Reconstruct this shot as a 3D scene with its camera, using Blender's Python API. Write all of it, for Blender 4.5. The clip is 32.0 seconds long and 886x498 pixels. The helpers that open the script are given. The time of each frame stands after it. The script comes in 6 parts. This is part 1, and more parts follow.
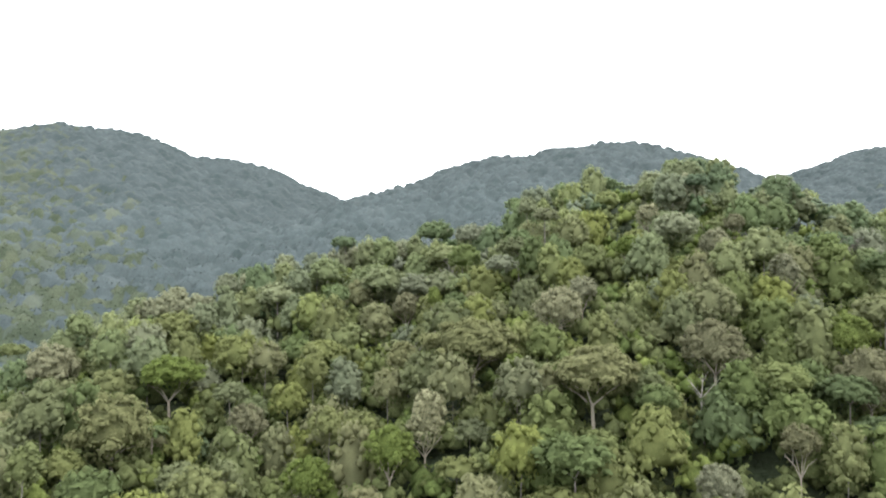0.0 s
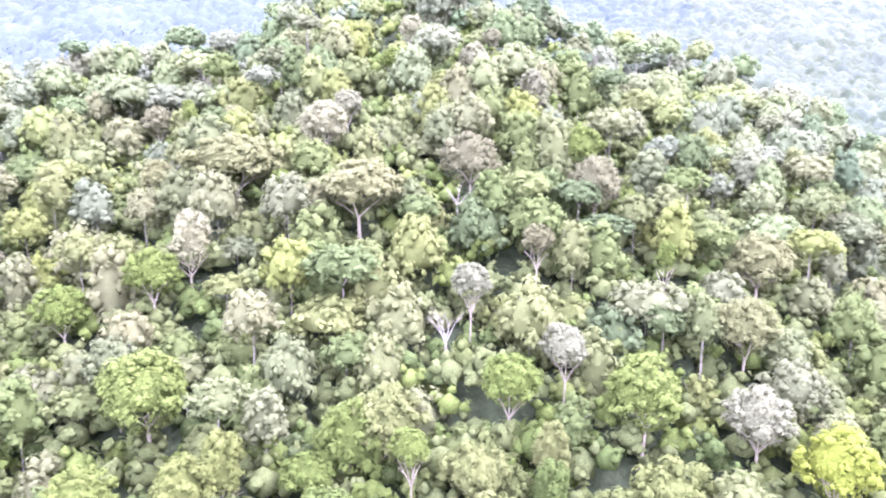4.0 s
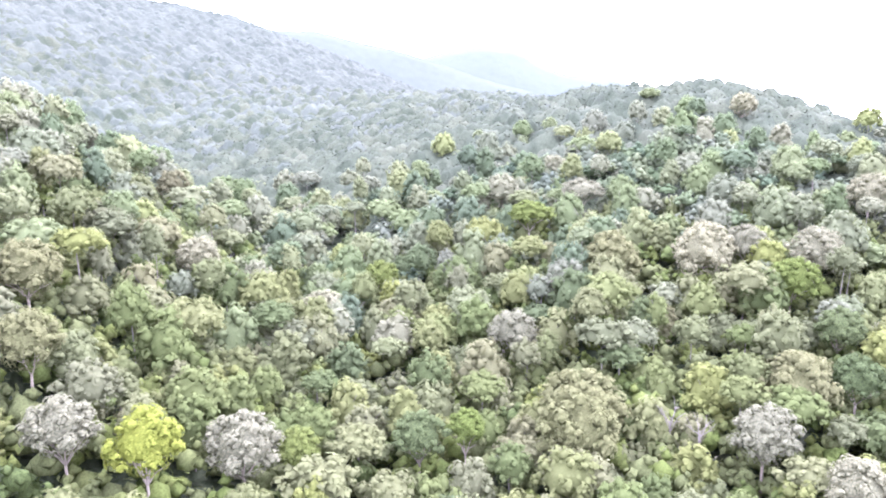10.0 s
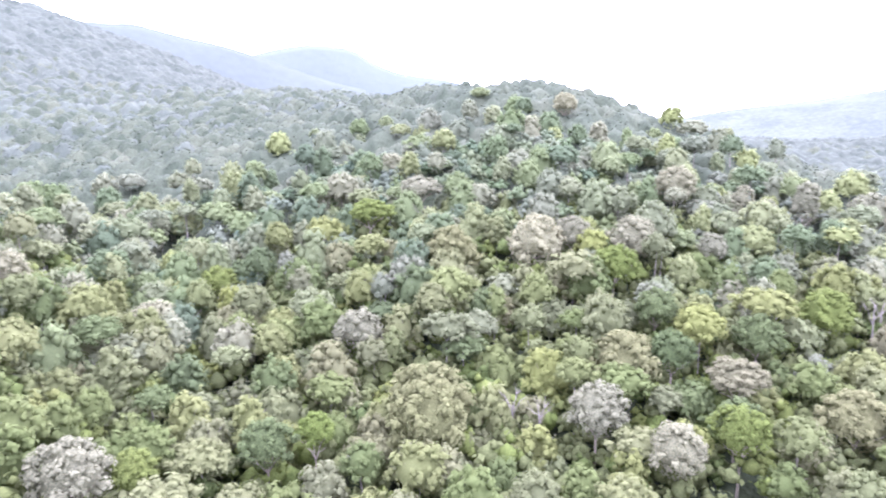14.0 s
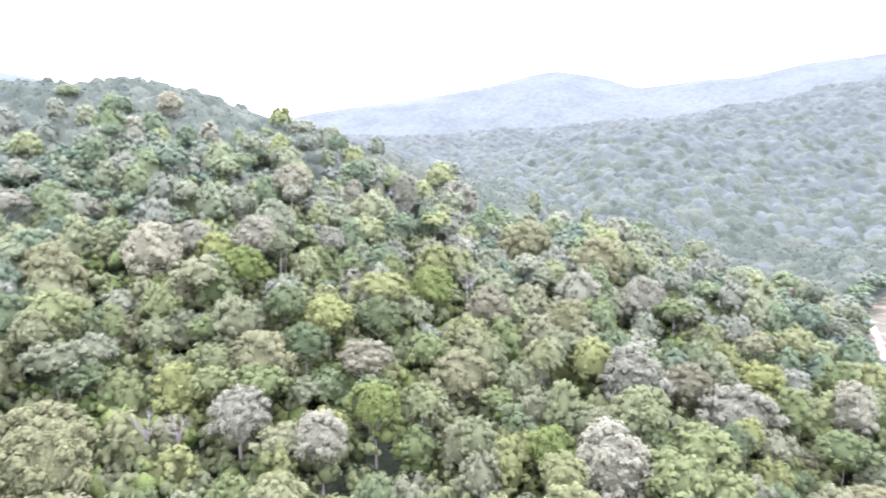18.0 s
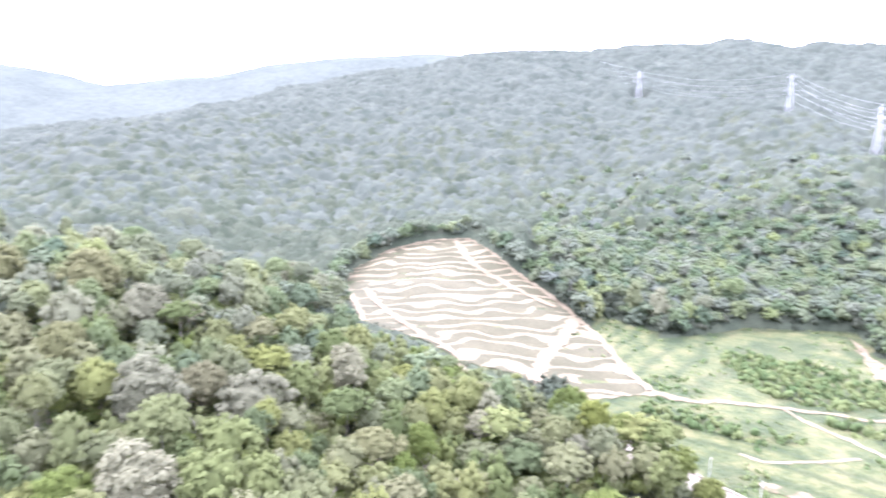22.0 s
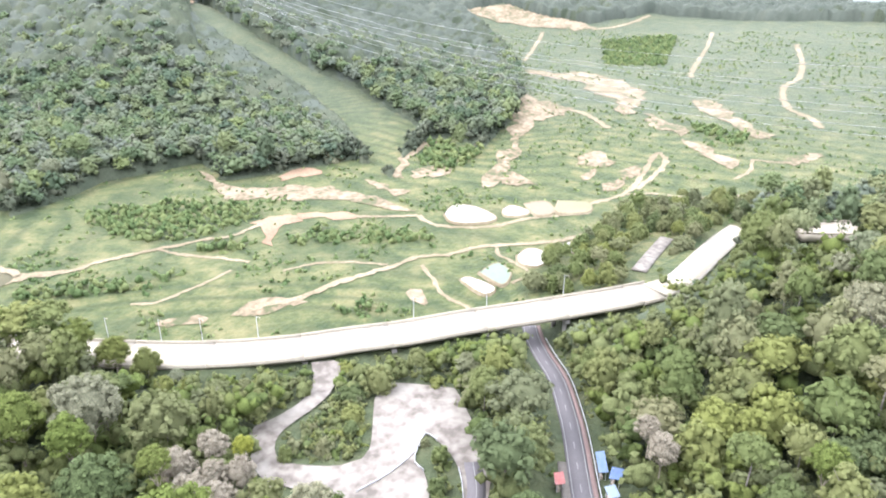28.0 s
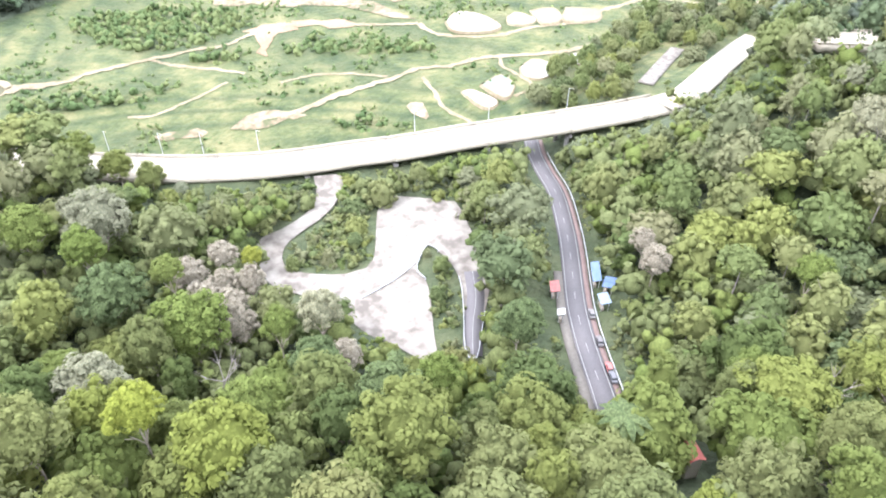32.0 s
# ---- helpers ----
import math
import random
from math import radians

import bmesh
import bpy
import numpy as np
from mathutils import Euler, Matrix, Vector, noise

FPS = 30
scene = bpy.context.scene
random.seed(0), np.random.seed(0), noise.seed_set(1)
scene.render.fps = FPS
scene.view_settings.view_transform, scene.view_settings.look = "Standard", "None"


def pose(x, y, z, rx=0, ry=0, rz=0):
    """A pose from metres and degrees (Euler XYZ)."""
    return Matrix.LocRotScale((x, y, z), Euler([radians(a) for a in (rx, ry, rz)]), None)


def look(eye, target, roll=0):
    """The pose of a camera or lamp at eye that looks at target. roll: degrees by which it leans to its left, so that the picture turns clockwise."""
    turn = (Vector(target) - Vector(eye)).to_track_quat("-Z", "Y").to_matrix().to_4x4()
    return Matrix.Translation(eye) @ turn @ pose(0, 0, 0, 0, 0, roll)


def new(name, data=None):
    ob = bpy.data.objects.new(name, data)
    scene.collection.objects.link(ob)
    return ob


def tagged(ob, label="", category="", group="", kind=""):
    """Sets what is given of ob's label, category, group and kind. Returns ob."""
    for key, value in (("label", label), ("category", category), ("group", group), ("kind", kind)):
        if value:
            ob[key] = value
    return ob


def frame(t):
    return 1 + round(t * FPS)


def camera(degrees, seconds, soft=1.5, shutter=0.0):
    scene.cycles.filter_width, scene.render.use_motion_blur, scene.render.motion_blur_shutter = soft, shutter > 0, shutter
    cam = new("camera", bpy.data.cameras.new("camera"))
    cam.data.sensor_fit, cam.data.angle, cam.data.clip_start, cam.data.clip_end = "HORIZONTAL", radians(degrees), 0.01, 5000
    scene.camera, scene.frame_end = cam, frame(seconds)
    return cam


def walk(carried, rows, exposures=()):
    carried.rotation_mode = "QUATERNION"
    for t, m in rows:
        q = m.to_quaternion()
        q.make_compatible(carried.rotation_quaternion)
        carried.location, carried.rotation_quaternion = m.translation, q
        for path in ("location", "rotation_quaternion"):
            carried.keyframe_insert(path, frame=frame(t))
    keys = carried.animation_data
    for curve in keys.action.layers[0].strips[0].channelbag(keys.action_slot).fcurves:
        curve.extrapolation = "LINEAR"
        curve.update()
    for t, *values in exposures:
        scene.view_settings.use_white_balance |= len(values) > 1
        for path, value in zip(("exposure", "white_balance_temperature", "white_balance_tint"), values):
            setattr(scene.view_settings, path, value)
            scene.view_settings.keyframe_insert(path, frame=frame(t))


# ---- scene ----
# the plan is drawn at 1 to 1.4: the last lines of the file bring all to full size
SIZE = 1.4
EYE = (0.0, 0.0, 115.0)
cam = camera(64.64, 32.0, soft=1.9, shutter=0.5)
# seconds, yaw, pitch, roll
PATH = [
    (0.0, 2.10, 3.83, -0.31),
    (0.5, 2.13, 0.88, -0.19),
    (1.0, 1.81, -2.52, -0.16),
    (1.5, 0.31, -5.97, -0.19),
    (2.0, -3.64, -8.80, -0.15),
    (2.5, -8.64, -10.59, -0.11),
    (4.5, -19.82, -11.05, -0.24),
    (5.0, -24.61, -11.00, -0.21),
    (5.5, -30.81, -10.98, -0.20),
    (6.0, -37.06, -11.00, -0.19),
    (6.5, -43.00, -10.99, -0.19),
    (7.0, -48.57, -10.99, -0.15),
    (7.5, -53.35, -10.99, -0.11),
    (8.0, -54.20, -11.02, -0.09),
    (8.5, -54.24, -11.03, -0.09),
    (9.0, -63.15, -11.06, 0.00),
    (9.5, -71.52, -11.10, 0.03),
    (10.0, -73.03, -11.16, 0.00),
    (10.5, -73.16, -11.21, 0.07),
    (11.0, -73.56, -11.22, 0.02),
    (11.5, -74.50, -11.25, -0.04),
    (12.0, -75.63, -11.26, -0.11),
    (12.5, -77.34, -11.27, -0.07),
    (13.0, -79.84, -11.29, -0.07),
    (13.5, -82.92, -11.28, -0.07),
    (15.5, -96.32, -11.25, 0.01),
    (16.0, -100.10, -11.25, -0.01),
    (16.5, -104.26, -11.24, 0.00),
    (17.0, -108.43, -11.23, -0.04),
    (17.5, -112.58, -11.24, -0.03),
    (18.0, -116.73, -11.24, -0.06),
    (18.5, -120.62, -11.27, -0.03),
    (19.0, -125.21, -11.26, -0.14),
    (19.5, -129.62, -11.27, -0.14),
    (20.0, -134.11, -11.29, -0.09),
    (20.5, -138.65, -11.25, 0.06),
    (21.0, -143.08, -11.26, 0.02),
    (21.5, -148.44, -11.33, 0.12),
    (22.0, -157.11, -11.39, 0.18),
    (22.5, -163.83, -11.44, 0.27),
    (23.0, -164.50, -11.47, 0.23),
    (23.5, -173.15, -11.59, 0.01),
    (24.0, -184.56, -11.65, -0.13),
    (24.5, -195.67, -11.70, -0.22),
    (25.0, -206.13, -11.71, -0.32),
    (25.5, -208.52, -11.75, -0.20),
    (27.5, -208.39, -20.92, -0.21),
    (28.0, -208.36, -23.59, -0.20),
    (28.5, -208.35, -25.43, -0.16),
    (29.0, -208.32, -27.39, -0.19),
    (29.5, -208.30, -29.22, -0.19),
    (30.0, -208.29, -31.00, -0.19),
    (30.5, -208.27, -32.84, -0.18),
    (31.0, -208.24, -34.76, -0.20),
    (31.5, -208.24, -36.73, -0.20),
    (32.0, -208.21, -38.70, -0.24),
]
# seconds, stops, kelvin, tint
EXPOSURE = [(0, 0.84, 6400, 11), (0.5, 0.92, 6350, 11), (1, 1.38, 6250, 15), (1.5, 1.84, 6050, 20), (2, 2.43, 5750, 30), (2.5, 2.58, 5650, 36), (5, 2.82, 5490, 45), (6, 2.76, 5490, 45), (8, 2.58, 5500, 44), (9, 2.52, 5530, 42),
            (10, 2.39, 5560, 41), (13, 2.29, 5520, 42), (16, 2.08, 5530, 40), (19, 2.10, 5550, 38), (22, 2.10, 5610, 36), (24, 1.76, 5760, 30), (25, 1.56, 5900, 24), (25.5, 1.53, 5940, 22),
            (28, 1.55, 5960, 21), (32, 1.82, 5890, 20)]
walk(cam, [(t, pose(*(SIZE * c for c in EYE), 90 + p, r, y)) for t, y, p, r in PATH], EXPOSURE)

# ---- sky and sun ----
SUN_AZ, SUN_EL = 112.0, 52.0
world = bpy.data.worlds.new("sky")
scene.world = world
world.use_nodes = True
wn, wl = world.node_tree.nodes, world.node_tree.links
sky = wn.new("ShaderNodeTexSky")
sky.sky_type, sky.sun_disc = "NISHITA", False
sky.sun_elevation, sky.sun_rotation = radians(SUN_EL), radians(SUN_AZ)
sky.dust_density = 4.0
veil = wn.new("ShaderNodeMix")
veil.data_type = "RGBA"
veil.inputs[0].default_value = 0.8
veil.inputs[7].default_value = (21.5, 22.0, 21.9, 1)
wl.new(sky.outputs[0], veil.inputs[6])
wl.new(veil.outputs[2], wn["Background"].inputs[0])
wn["Background"].inputs[1].default_value = 0.15
sun = new("sun", bpy.data.lights.new("sun", "SUN"))
sun.data.energy, sun.data.angle, sun.data.color = 1.5, radians(18), (1.0, 0.95, 0.86)
a, e = radians(SUN_AZ), radians(SUN_EL)
sun.matrix_world = look((400 * math.sin(a) * math.cos(e), 400 * math.cos(a) * math.cos(e), 400 * math.sin(e) + 100), (0, 0, 100))


# ---- materials ----
def material(name, rough=0.8, spec=0.3):
    m = bpy.data.materials.new(name)
    m.use_nodes = True
    b = m.node_tree.nodes["Principled BSDF"]
    b.inputs["Roughness"].default_value = rough
    b.inputs["Specular IOR Level"].default_value = spec
    return m, m.node_tree.nodes, m.node_tree.links, b


def ramp_node(n, stops):
    r = n.new("ShaderNodeValToRGB")
    els = r.color_ramp.elements
    while len(els) < len(stops):
        els.new(0.5)
    for el, (p, c) in zip(els, stops):
        el.position, el.color = p, (*c, 1)
    return r


def earth(name, stops, size=3.0, rough=0.9, bump=0.3, spec=0.2, big=25.0):
    """Surface in two scales of noise: a colour ramp over coarse blotches and fine grain."""
    m, n, l, b = material(name, rough, spec)
    pos = n.new("ShaderNodeNewGeometry")
    coarse, fine, mix = n.new("ShaderNodeTexNoise"), n.new("ShaderNodeTexNoise"), n.new("ShaderNodeMath")
    coarse.inputs["Scale"].default_value, fine.inputs["Scale"].default_value = 1 / big, 1 / size
    coarse.inputs["Detail"].default_value, fine.inputs["Detail"].default_value = 4, 6
    mix.operation = "MULTIPLY_ADD"
    mix.inputs[1].default_value = 0.5
    half = n.new("ShaderNodeMath")
    half.operation, half.inputs[1].default_value = "MULTIPLY", 0.5
    for tex in (coarse, fine):
        l.new(pos.outputs["Position"], tex.inputs["Vector"])
    l.new(coarse.outputs[0], half.inputs[0])
    l.new(fine.outputs[0], mix.inputs[0])
    l.new(half.outputs[0], mix.inputs[2])
    r = ramp_node(n, stops)
    l.new(mix.outputs[0], r.inputs[0])
    l.new(r.outputs[0], b.inputs["Base Color"])
    bp = n.new("ShaderNodeBump")
    bp.inputs["Strength"].default_value, bp.inputs["Distance"].default_value = bump, size * 0.3
    l.new(fine.outputs[0], bp.inputs["Height"])
    l.new(bp.outputs[0], b.inputs["Normal"])
    return m


GREENS = [(0.0, (0.070, 0.095, 0.036)), (0.16, (0.091, 0.120, 0.034)), (0.30, (0.118, 0.143, 0.043)), (0.44, (0.104, 0.121, 0.051)), (0.58, (0.128, 0.148, 0.041)),
          (0.70, (0.119, 0.132, 0.059)), (0.82, (0.139, 0.163, 0.038)), (0.91, (0.135, 0.150, 0.060)), (1.0, (0.137, 0.143, 0.057))]
# distance haze put into leaf colour: greyer on the further slopes, bluer on the mountains
HAZE_GREY_GREENS = [(0.0, (0.029, 0.038, 0.025)), (0.3, (0.038, 0.048, 0.032)), (0.65, (0.046, 0.056, 0.037)), (1.0, (0.058, 0.066, 0.044))]
HAZE_BLUE_GREENS = [(0.0, (0.034, 0.044, 0.034)), (0.35, (0.043, 0.052, 0.041)), (0.7, (0.049, 0.059, 0.047)), (1.0, (0.059, 0.068, 0.053))]


def leaves(name, stops, per_object=True, through_light=0.45, grain=0.55, dim=0.7, relief=0.1):
    """Foliage: species tone by tree, brightness by leaf clump, painted dark gaps between leaves, some light passing
    through.
    """
    m, n, l, b = material(name, 0.85, 0.06)
    if per_object:
        tone = n.new("ShaderNodeObjectInfo").outputs["Random"]
    else:
        at = n.new("ShaderNodeAttribute")
        at.attribute_name = "tone"
        tone = at.outputs["Fac"]
    r = ramp_node(n, stops)
    l.new(tone, r.inputs[0])
    geo = n.new("ShaderNodeNewGeometry")
    vary = n.new("ShaderNodeMapRange")
    vary.inputs[3].default_value, vary.inputs[4].default_value = 0.92, 1.08
    l.new(geo.outputs["Random Per Island"], vary.inputs[0])
    hsv = n.new("ShaderNodeHueSaturation")
    l.new(vary.outputs[0], hsv.inputs["Value"])
    l.new(r.outputs[0], hsv.inputs["Color"])
    col = hsv.outputs[0]
    # noise darkens the colour to stand for shade in gaps between leaf clumps
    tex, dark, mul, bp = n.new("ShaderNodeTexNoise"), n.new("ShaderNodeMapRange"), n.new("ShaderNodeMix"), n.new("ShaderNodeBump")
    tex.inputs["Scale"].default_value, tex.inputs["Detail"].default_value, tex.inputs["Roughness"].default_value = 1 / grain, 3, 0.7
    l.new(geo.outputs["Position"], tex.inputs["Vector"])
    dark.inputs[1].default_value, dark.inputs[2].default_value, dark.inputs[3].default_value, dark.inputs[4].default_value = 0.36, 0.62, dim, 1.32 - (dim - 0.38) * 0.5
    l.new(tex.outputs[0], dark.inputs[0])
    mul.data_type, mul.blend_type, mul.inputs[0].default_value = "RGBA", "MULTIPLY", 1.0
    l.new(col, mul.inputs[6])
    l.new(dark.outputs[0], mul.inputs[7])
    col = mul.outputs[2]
    bp.inputs["Strength"].default_value, bp.inputs["Distance"].default_value = relief, grain * 0.5
    l.new(tex.outputs[0], bp.inputs["Height"])
    l.new(bp.outputs[0], b.inputs["Normal"])
    l.new(col, b.inputs["Base Color"])
    tl, sh = n.new("ShaderNodeBsdfTranslucent"), n.new("ShaderNodeMixShader")
    sh.inputs[0].default_value = through_light
    l.new(col, tl.inputs[0])
    l.new(b.outputs[0], sh.inputs[1])
    l.new(tl.outputs[0], sh.inputs[2])
    l.new(sh.outputs[0], n["Material Output"].inputs[0])
    return m


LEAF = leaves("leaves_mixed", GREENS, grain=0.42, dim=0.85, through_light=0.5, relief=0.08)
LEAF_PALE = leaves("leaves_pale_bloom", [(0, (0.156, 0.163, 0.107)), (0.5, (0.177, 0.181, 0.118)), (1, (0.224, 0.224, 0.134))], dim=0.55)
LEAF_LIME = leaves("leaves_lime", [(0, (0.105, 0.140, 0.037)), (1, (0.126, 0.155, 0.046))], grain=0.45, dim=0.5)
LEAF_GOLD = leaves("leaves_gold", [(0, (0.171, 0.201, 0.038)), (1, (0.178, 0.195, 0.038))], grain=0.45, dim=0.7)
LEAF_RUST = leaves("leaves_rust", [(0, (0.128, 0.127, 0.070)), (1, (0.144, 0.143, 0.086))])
# woods copies of GREENS, paler and bluer further out to stand for haze
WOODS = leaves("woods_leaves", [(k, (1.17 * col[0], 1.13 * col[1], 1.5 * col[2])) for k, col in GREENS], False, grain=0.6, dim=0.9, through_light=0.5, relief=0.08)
WOODS_SLOPE_HAZED = leaves("slope_hazed_leaves", [(k, (1.34 * c[0], 1.32 * c[1], 2.0 * c[2] + 0.006)) for k, c in GREENS], False, grain=0.8, dim=0.9, through_light=0.5, relief=0.08)
WOODS_VALLEY_HAZED = leaves("valley_hazed_leaves", [(k, (1.16 * c[0], 1.22 * c[1], 2.2 * c[2])) for k, c in GREENS], False, grain=0.8, dim=0.9, through_light=0.5, relief=0.06)
UNDER = leaves("undergrowth_leaves", [(k, tuple(1.1 * c for c in col)) for k, col in GREENS[:4]], False)
WOODS_MID_HAZED = leaves("hillside_hazed_leaves", HAZE_GREY_GREENS, False, grain=1.1, dim=0.7, through_light=0.12, relief=0.1)
FIELD_LEAF = leaves("field_leaves", [(0, (0.070, 0.110, 0.044)), (0.5, (0.104, 0.144, 0.058)), (1, (0.146, 0.175, 0.072))], False, dim=0.7)
WOODS_FAR_HAZED = leaves("mountain_hazed_leaves", HAZE_BLUE_GREENS, False, grain=1.7, dim=0.9, through_light=0.05, relief=0.12)
WOODS_NORTH_HAZED = leaves("north_hazed_leaves", [(k, (0.85 * c[0], 0.90 * c[1], 1.17 * c[2])) for k, c in HAZE_BLUE_GREENS], False, grain=1.7, dim=0.85, through_light=0.05, relief=0.12)
BARK = earth("bark", [(0.3, (0.10, 0.085, 0.065)), (0.7, (0.30, 0.27, 0.22))], 0.4, 0.9, 0.5)
BARK_PALE = earth("pale_bark", [(0.3, (0.11, 0.10, 0.085)), (0.7, (0.20, 0.185, 0.165))], 0.5, 0.9, 0.4)
SOIL = earth("bare_soil", [(0.34, (0.082, 0.066, 0.039)), (0.5, (0.125, 0.106, 0.068)), (0.66, (0.176, 0.153, 0.104))], 1.5, 0.95, 0.5)
CONCRETE = earth("concrete", [(0.3, (0.186, 0.170, 0.133)), (0.7, (0.254, 0.234, 0.181))], 1.2, 0.85, 0.15)
PAVING = earth("pale_paving", [(0.38, (0.072, 0.064, 0.054)), (0.45, (0.105, 0.095, 0.081)), (0.53, (0.135, 0.125, 0.107)), (0.63, (0.158, 0.148, 0.129))], 3.5, 0.85, 0.1, 0.2, 14)
ASPHALT = earth("asphalt", [(0.3, (0.062, 0.059, 0.061)), (0.7, (0.090, 0.086, 0.087))], 0.5, 0.85, 0.2)
WIRE = earth("cable_aluminium", [(0.3, (0.256, 0.264, 0.272)), (0.7, (0.352, 0.360, 0.368))], 0.5, 0.5, 0.05)
STEEL = earth("galvanised_steel", [(0.3, (0.24, 0.25, 0.26)), (0.7, (0.34, 0.35, 0.36))], 0.5, 0.5, 0.05, 0.5)
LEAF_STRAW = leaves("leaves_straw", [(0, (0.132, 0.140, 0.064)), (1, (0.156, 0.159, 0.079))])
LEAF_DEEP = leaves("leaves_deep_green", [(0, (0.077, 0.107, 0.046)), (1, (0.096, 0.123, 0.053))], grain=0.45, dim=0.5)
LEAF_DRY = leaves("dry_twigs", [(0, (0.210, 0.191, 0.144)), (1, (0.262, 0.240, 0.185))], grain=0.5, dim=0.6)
SOIL_RED = earth("orange_soil", [(0.32, (0.105, 0.066, 0.040)), (0.55, (0.155, 0.108, 0.070)), (0.75, (0.195, 0.152, 0.106))], 1.5, 0.95, 0.5)
SOIL_PATCHY = earth("patchy_soil", [(0.40, (0.044, 0.053, 0.023)), (0.45, (0.082, 0.066, 0.040)), (0.52, (0.122, 0.100, 0.065)), (0.65, (0.167, 0.142, 0.101))], 3.5, 0.95, 0.5, 0.2, 16)
SOILTAN = earth("tan_plot", [(0.3, (0.10, 0.082, 0.056)), (0.7, (0.14, 0.116, 0.083))], 1.2, 0.95, 0.3)
SCRUB = earth("scrubby_bank", [(0.3, (0.034, 0.037, 0.019)), (0.5, (0.051, 0.049, 0.028)), (0.7, (0.076, 0.070, 0.040))], 1.6, 0.95, 0.5)
POND = earth("pond_water", [(0.3, (0.11, 0.107, 0.074)), (0.7, (0.15, 0.145, 0.108))], 4.0, 0.15, 0.02, 0.5)
CROP = earth("crop_rows", [(0.3, (0.092, 0.098, 0.050)), (0.7, (0.128, 0.132, 0.078))], 1.0, 0.9, 0.4)
NETGREEN = earth("shade_net", [(0.3, (0.075, 0.105, 0.076)), (0.7, (0.10, 0.128, 0.096))], 2.0, 0.7, 0.1)
NETWHITE = earth("plastic_sheet", [(0.3, (0.22, 0.22, 0.21)), (0.7, (0.30, 0.30, 0.29))], 2.0, 0.4, 0.1)
CONCRETE_OLD = earth("stained_concrete", [(0.3, (0.10, 0.097, 0.09)), (0.7, (0.19, 0.185, 0.17))], 1.5, 0.9, 0.2)
SHOULDER = earth("pink_shoulder", [(0.3, (0.085, 0.058, 0.052)), (0.7, (0.125, 0.095, 0.086))], 0.8, 0.9, 0.2)
GRAVEL = earth("dusty_gravel", [(0.3, (0.065, 0.060, 0.052)), (0.7, (0.115, 0.107, 0.092))], 0.8, 0.95, 0.3)
# base colours of the far ridges carry the distance haze
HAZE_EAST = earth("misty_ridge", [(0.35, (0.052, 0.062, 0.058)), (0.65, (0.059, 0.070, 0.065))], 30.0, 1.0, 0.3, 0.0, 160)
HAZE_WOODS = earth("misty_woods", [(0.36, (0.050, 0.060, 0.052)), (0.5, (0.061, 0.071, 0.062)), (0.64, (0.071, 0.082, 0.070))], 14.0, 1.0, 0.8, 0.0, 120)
HAZE_FAR = earth("furthest_mountain_haze", [(0.35, (0.103, 0.121, 0.113)), (0.65, (0.110, 0.128, 0.121))], 40.0, 1.0, 0.3, 0.0, 200)
HAZE_RIDGE = earth("far_mountain_haze", [(0.35, (0.061, 0.073, 0.068)), (0.65, (0.068, 0.081, 0.076))], 40.0, 1.0, 0.3, 0.0, 200)
PAINT = material("white_line_paint", 0.7)[0]
PAINT.node_tree.nodes["Principled BSDF"].inputs["Base Color"].default_value = (0.155, 0.155, 0.15, 1)


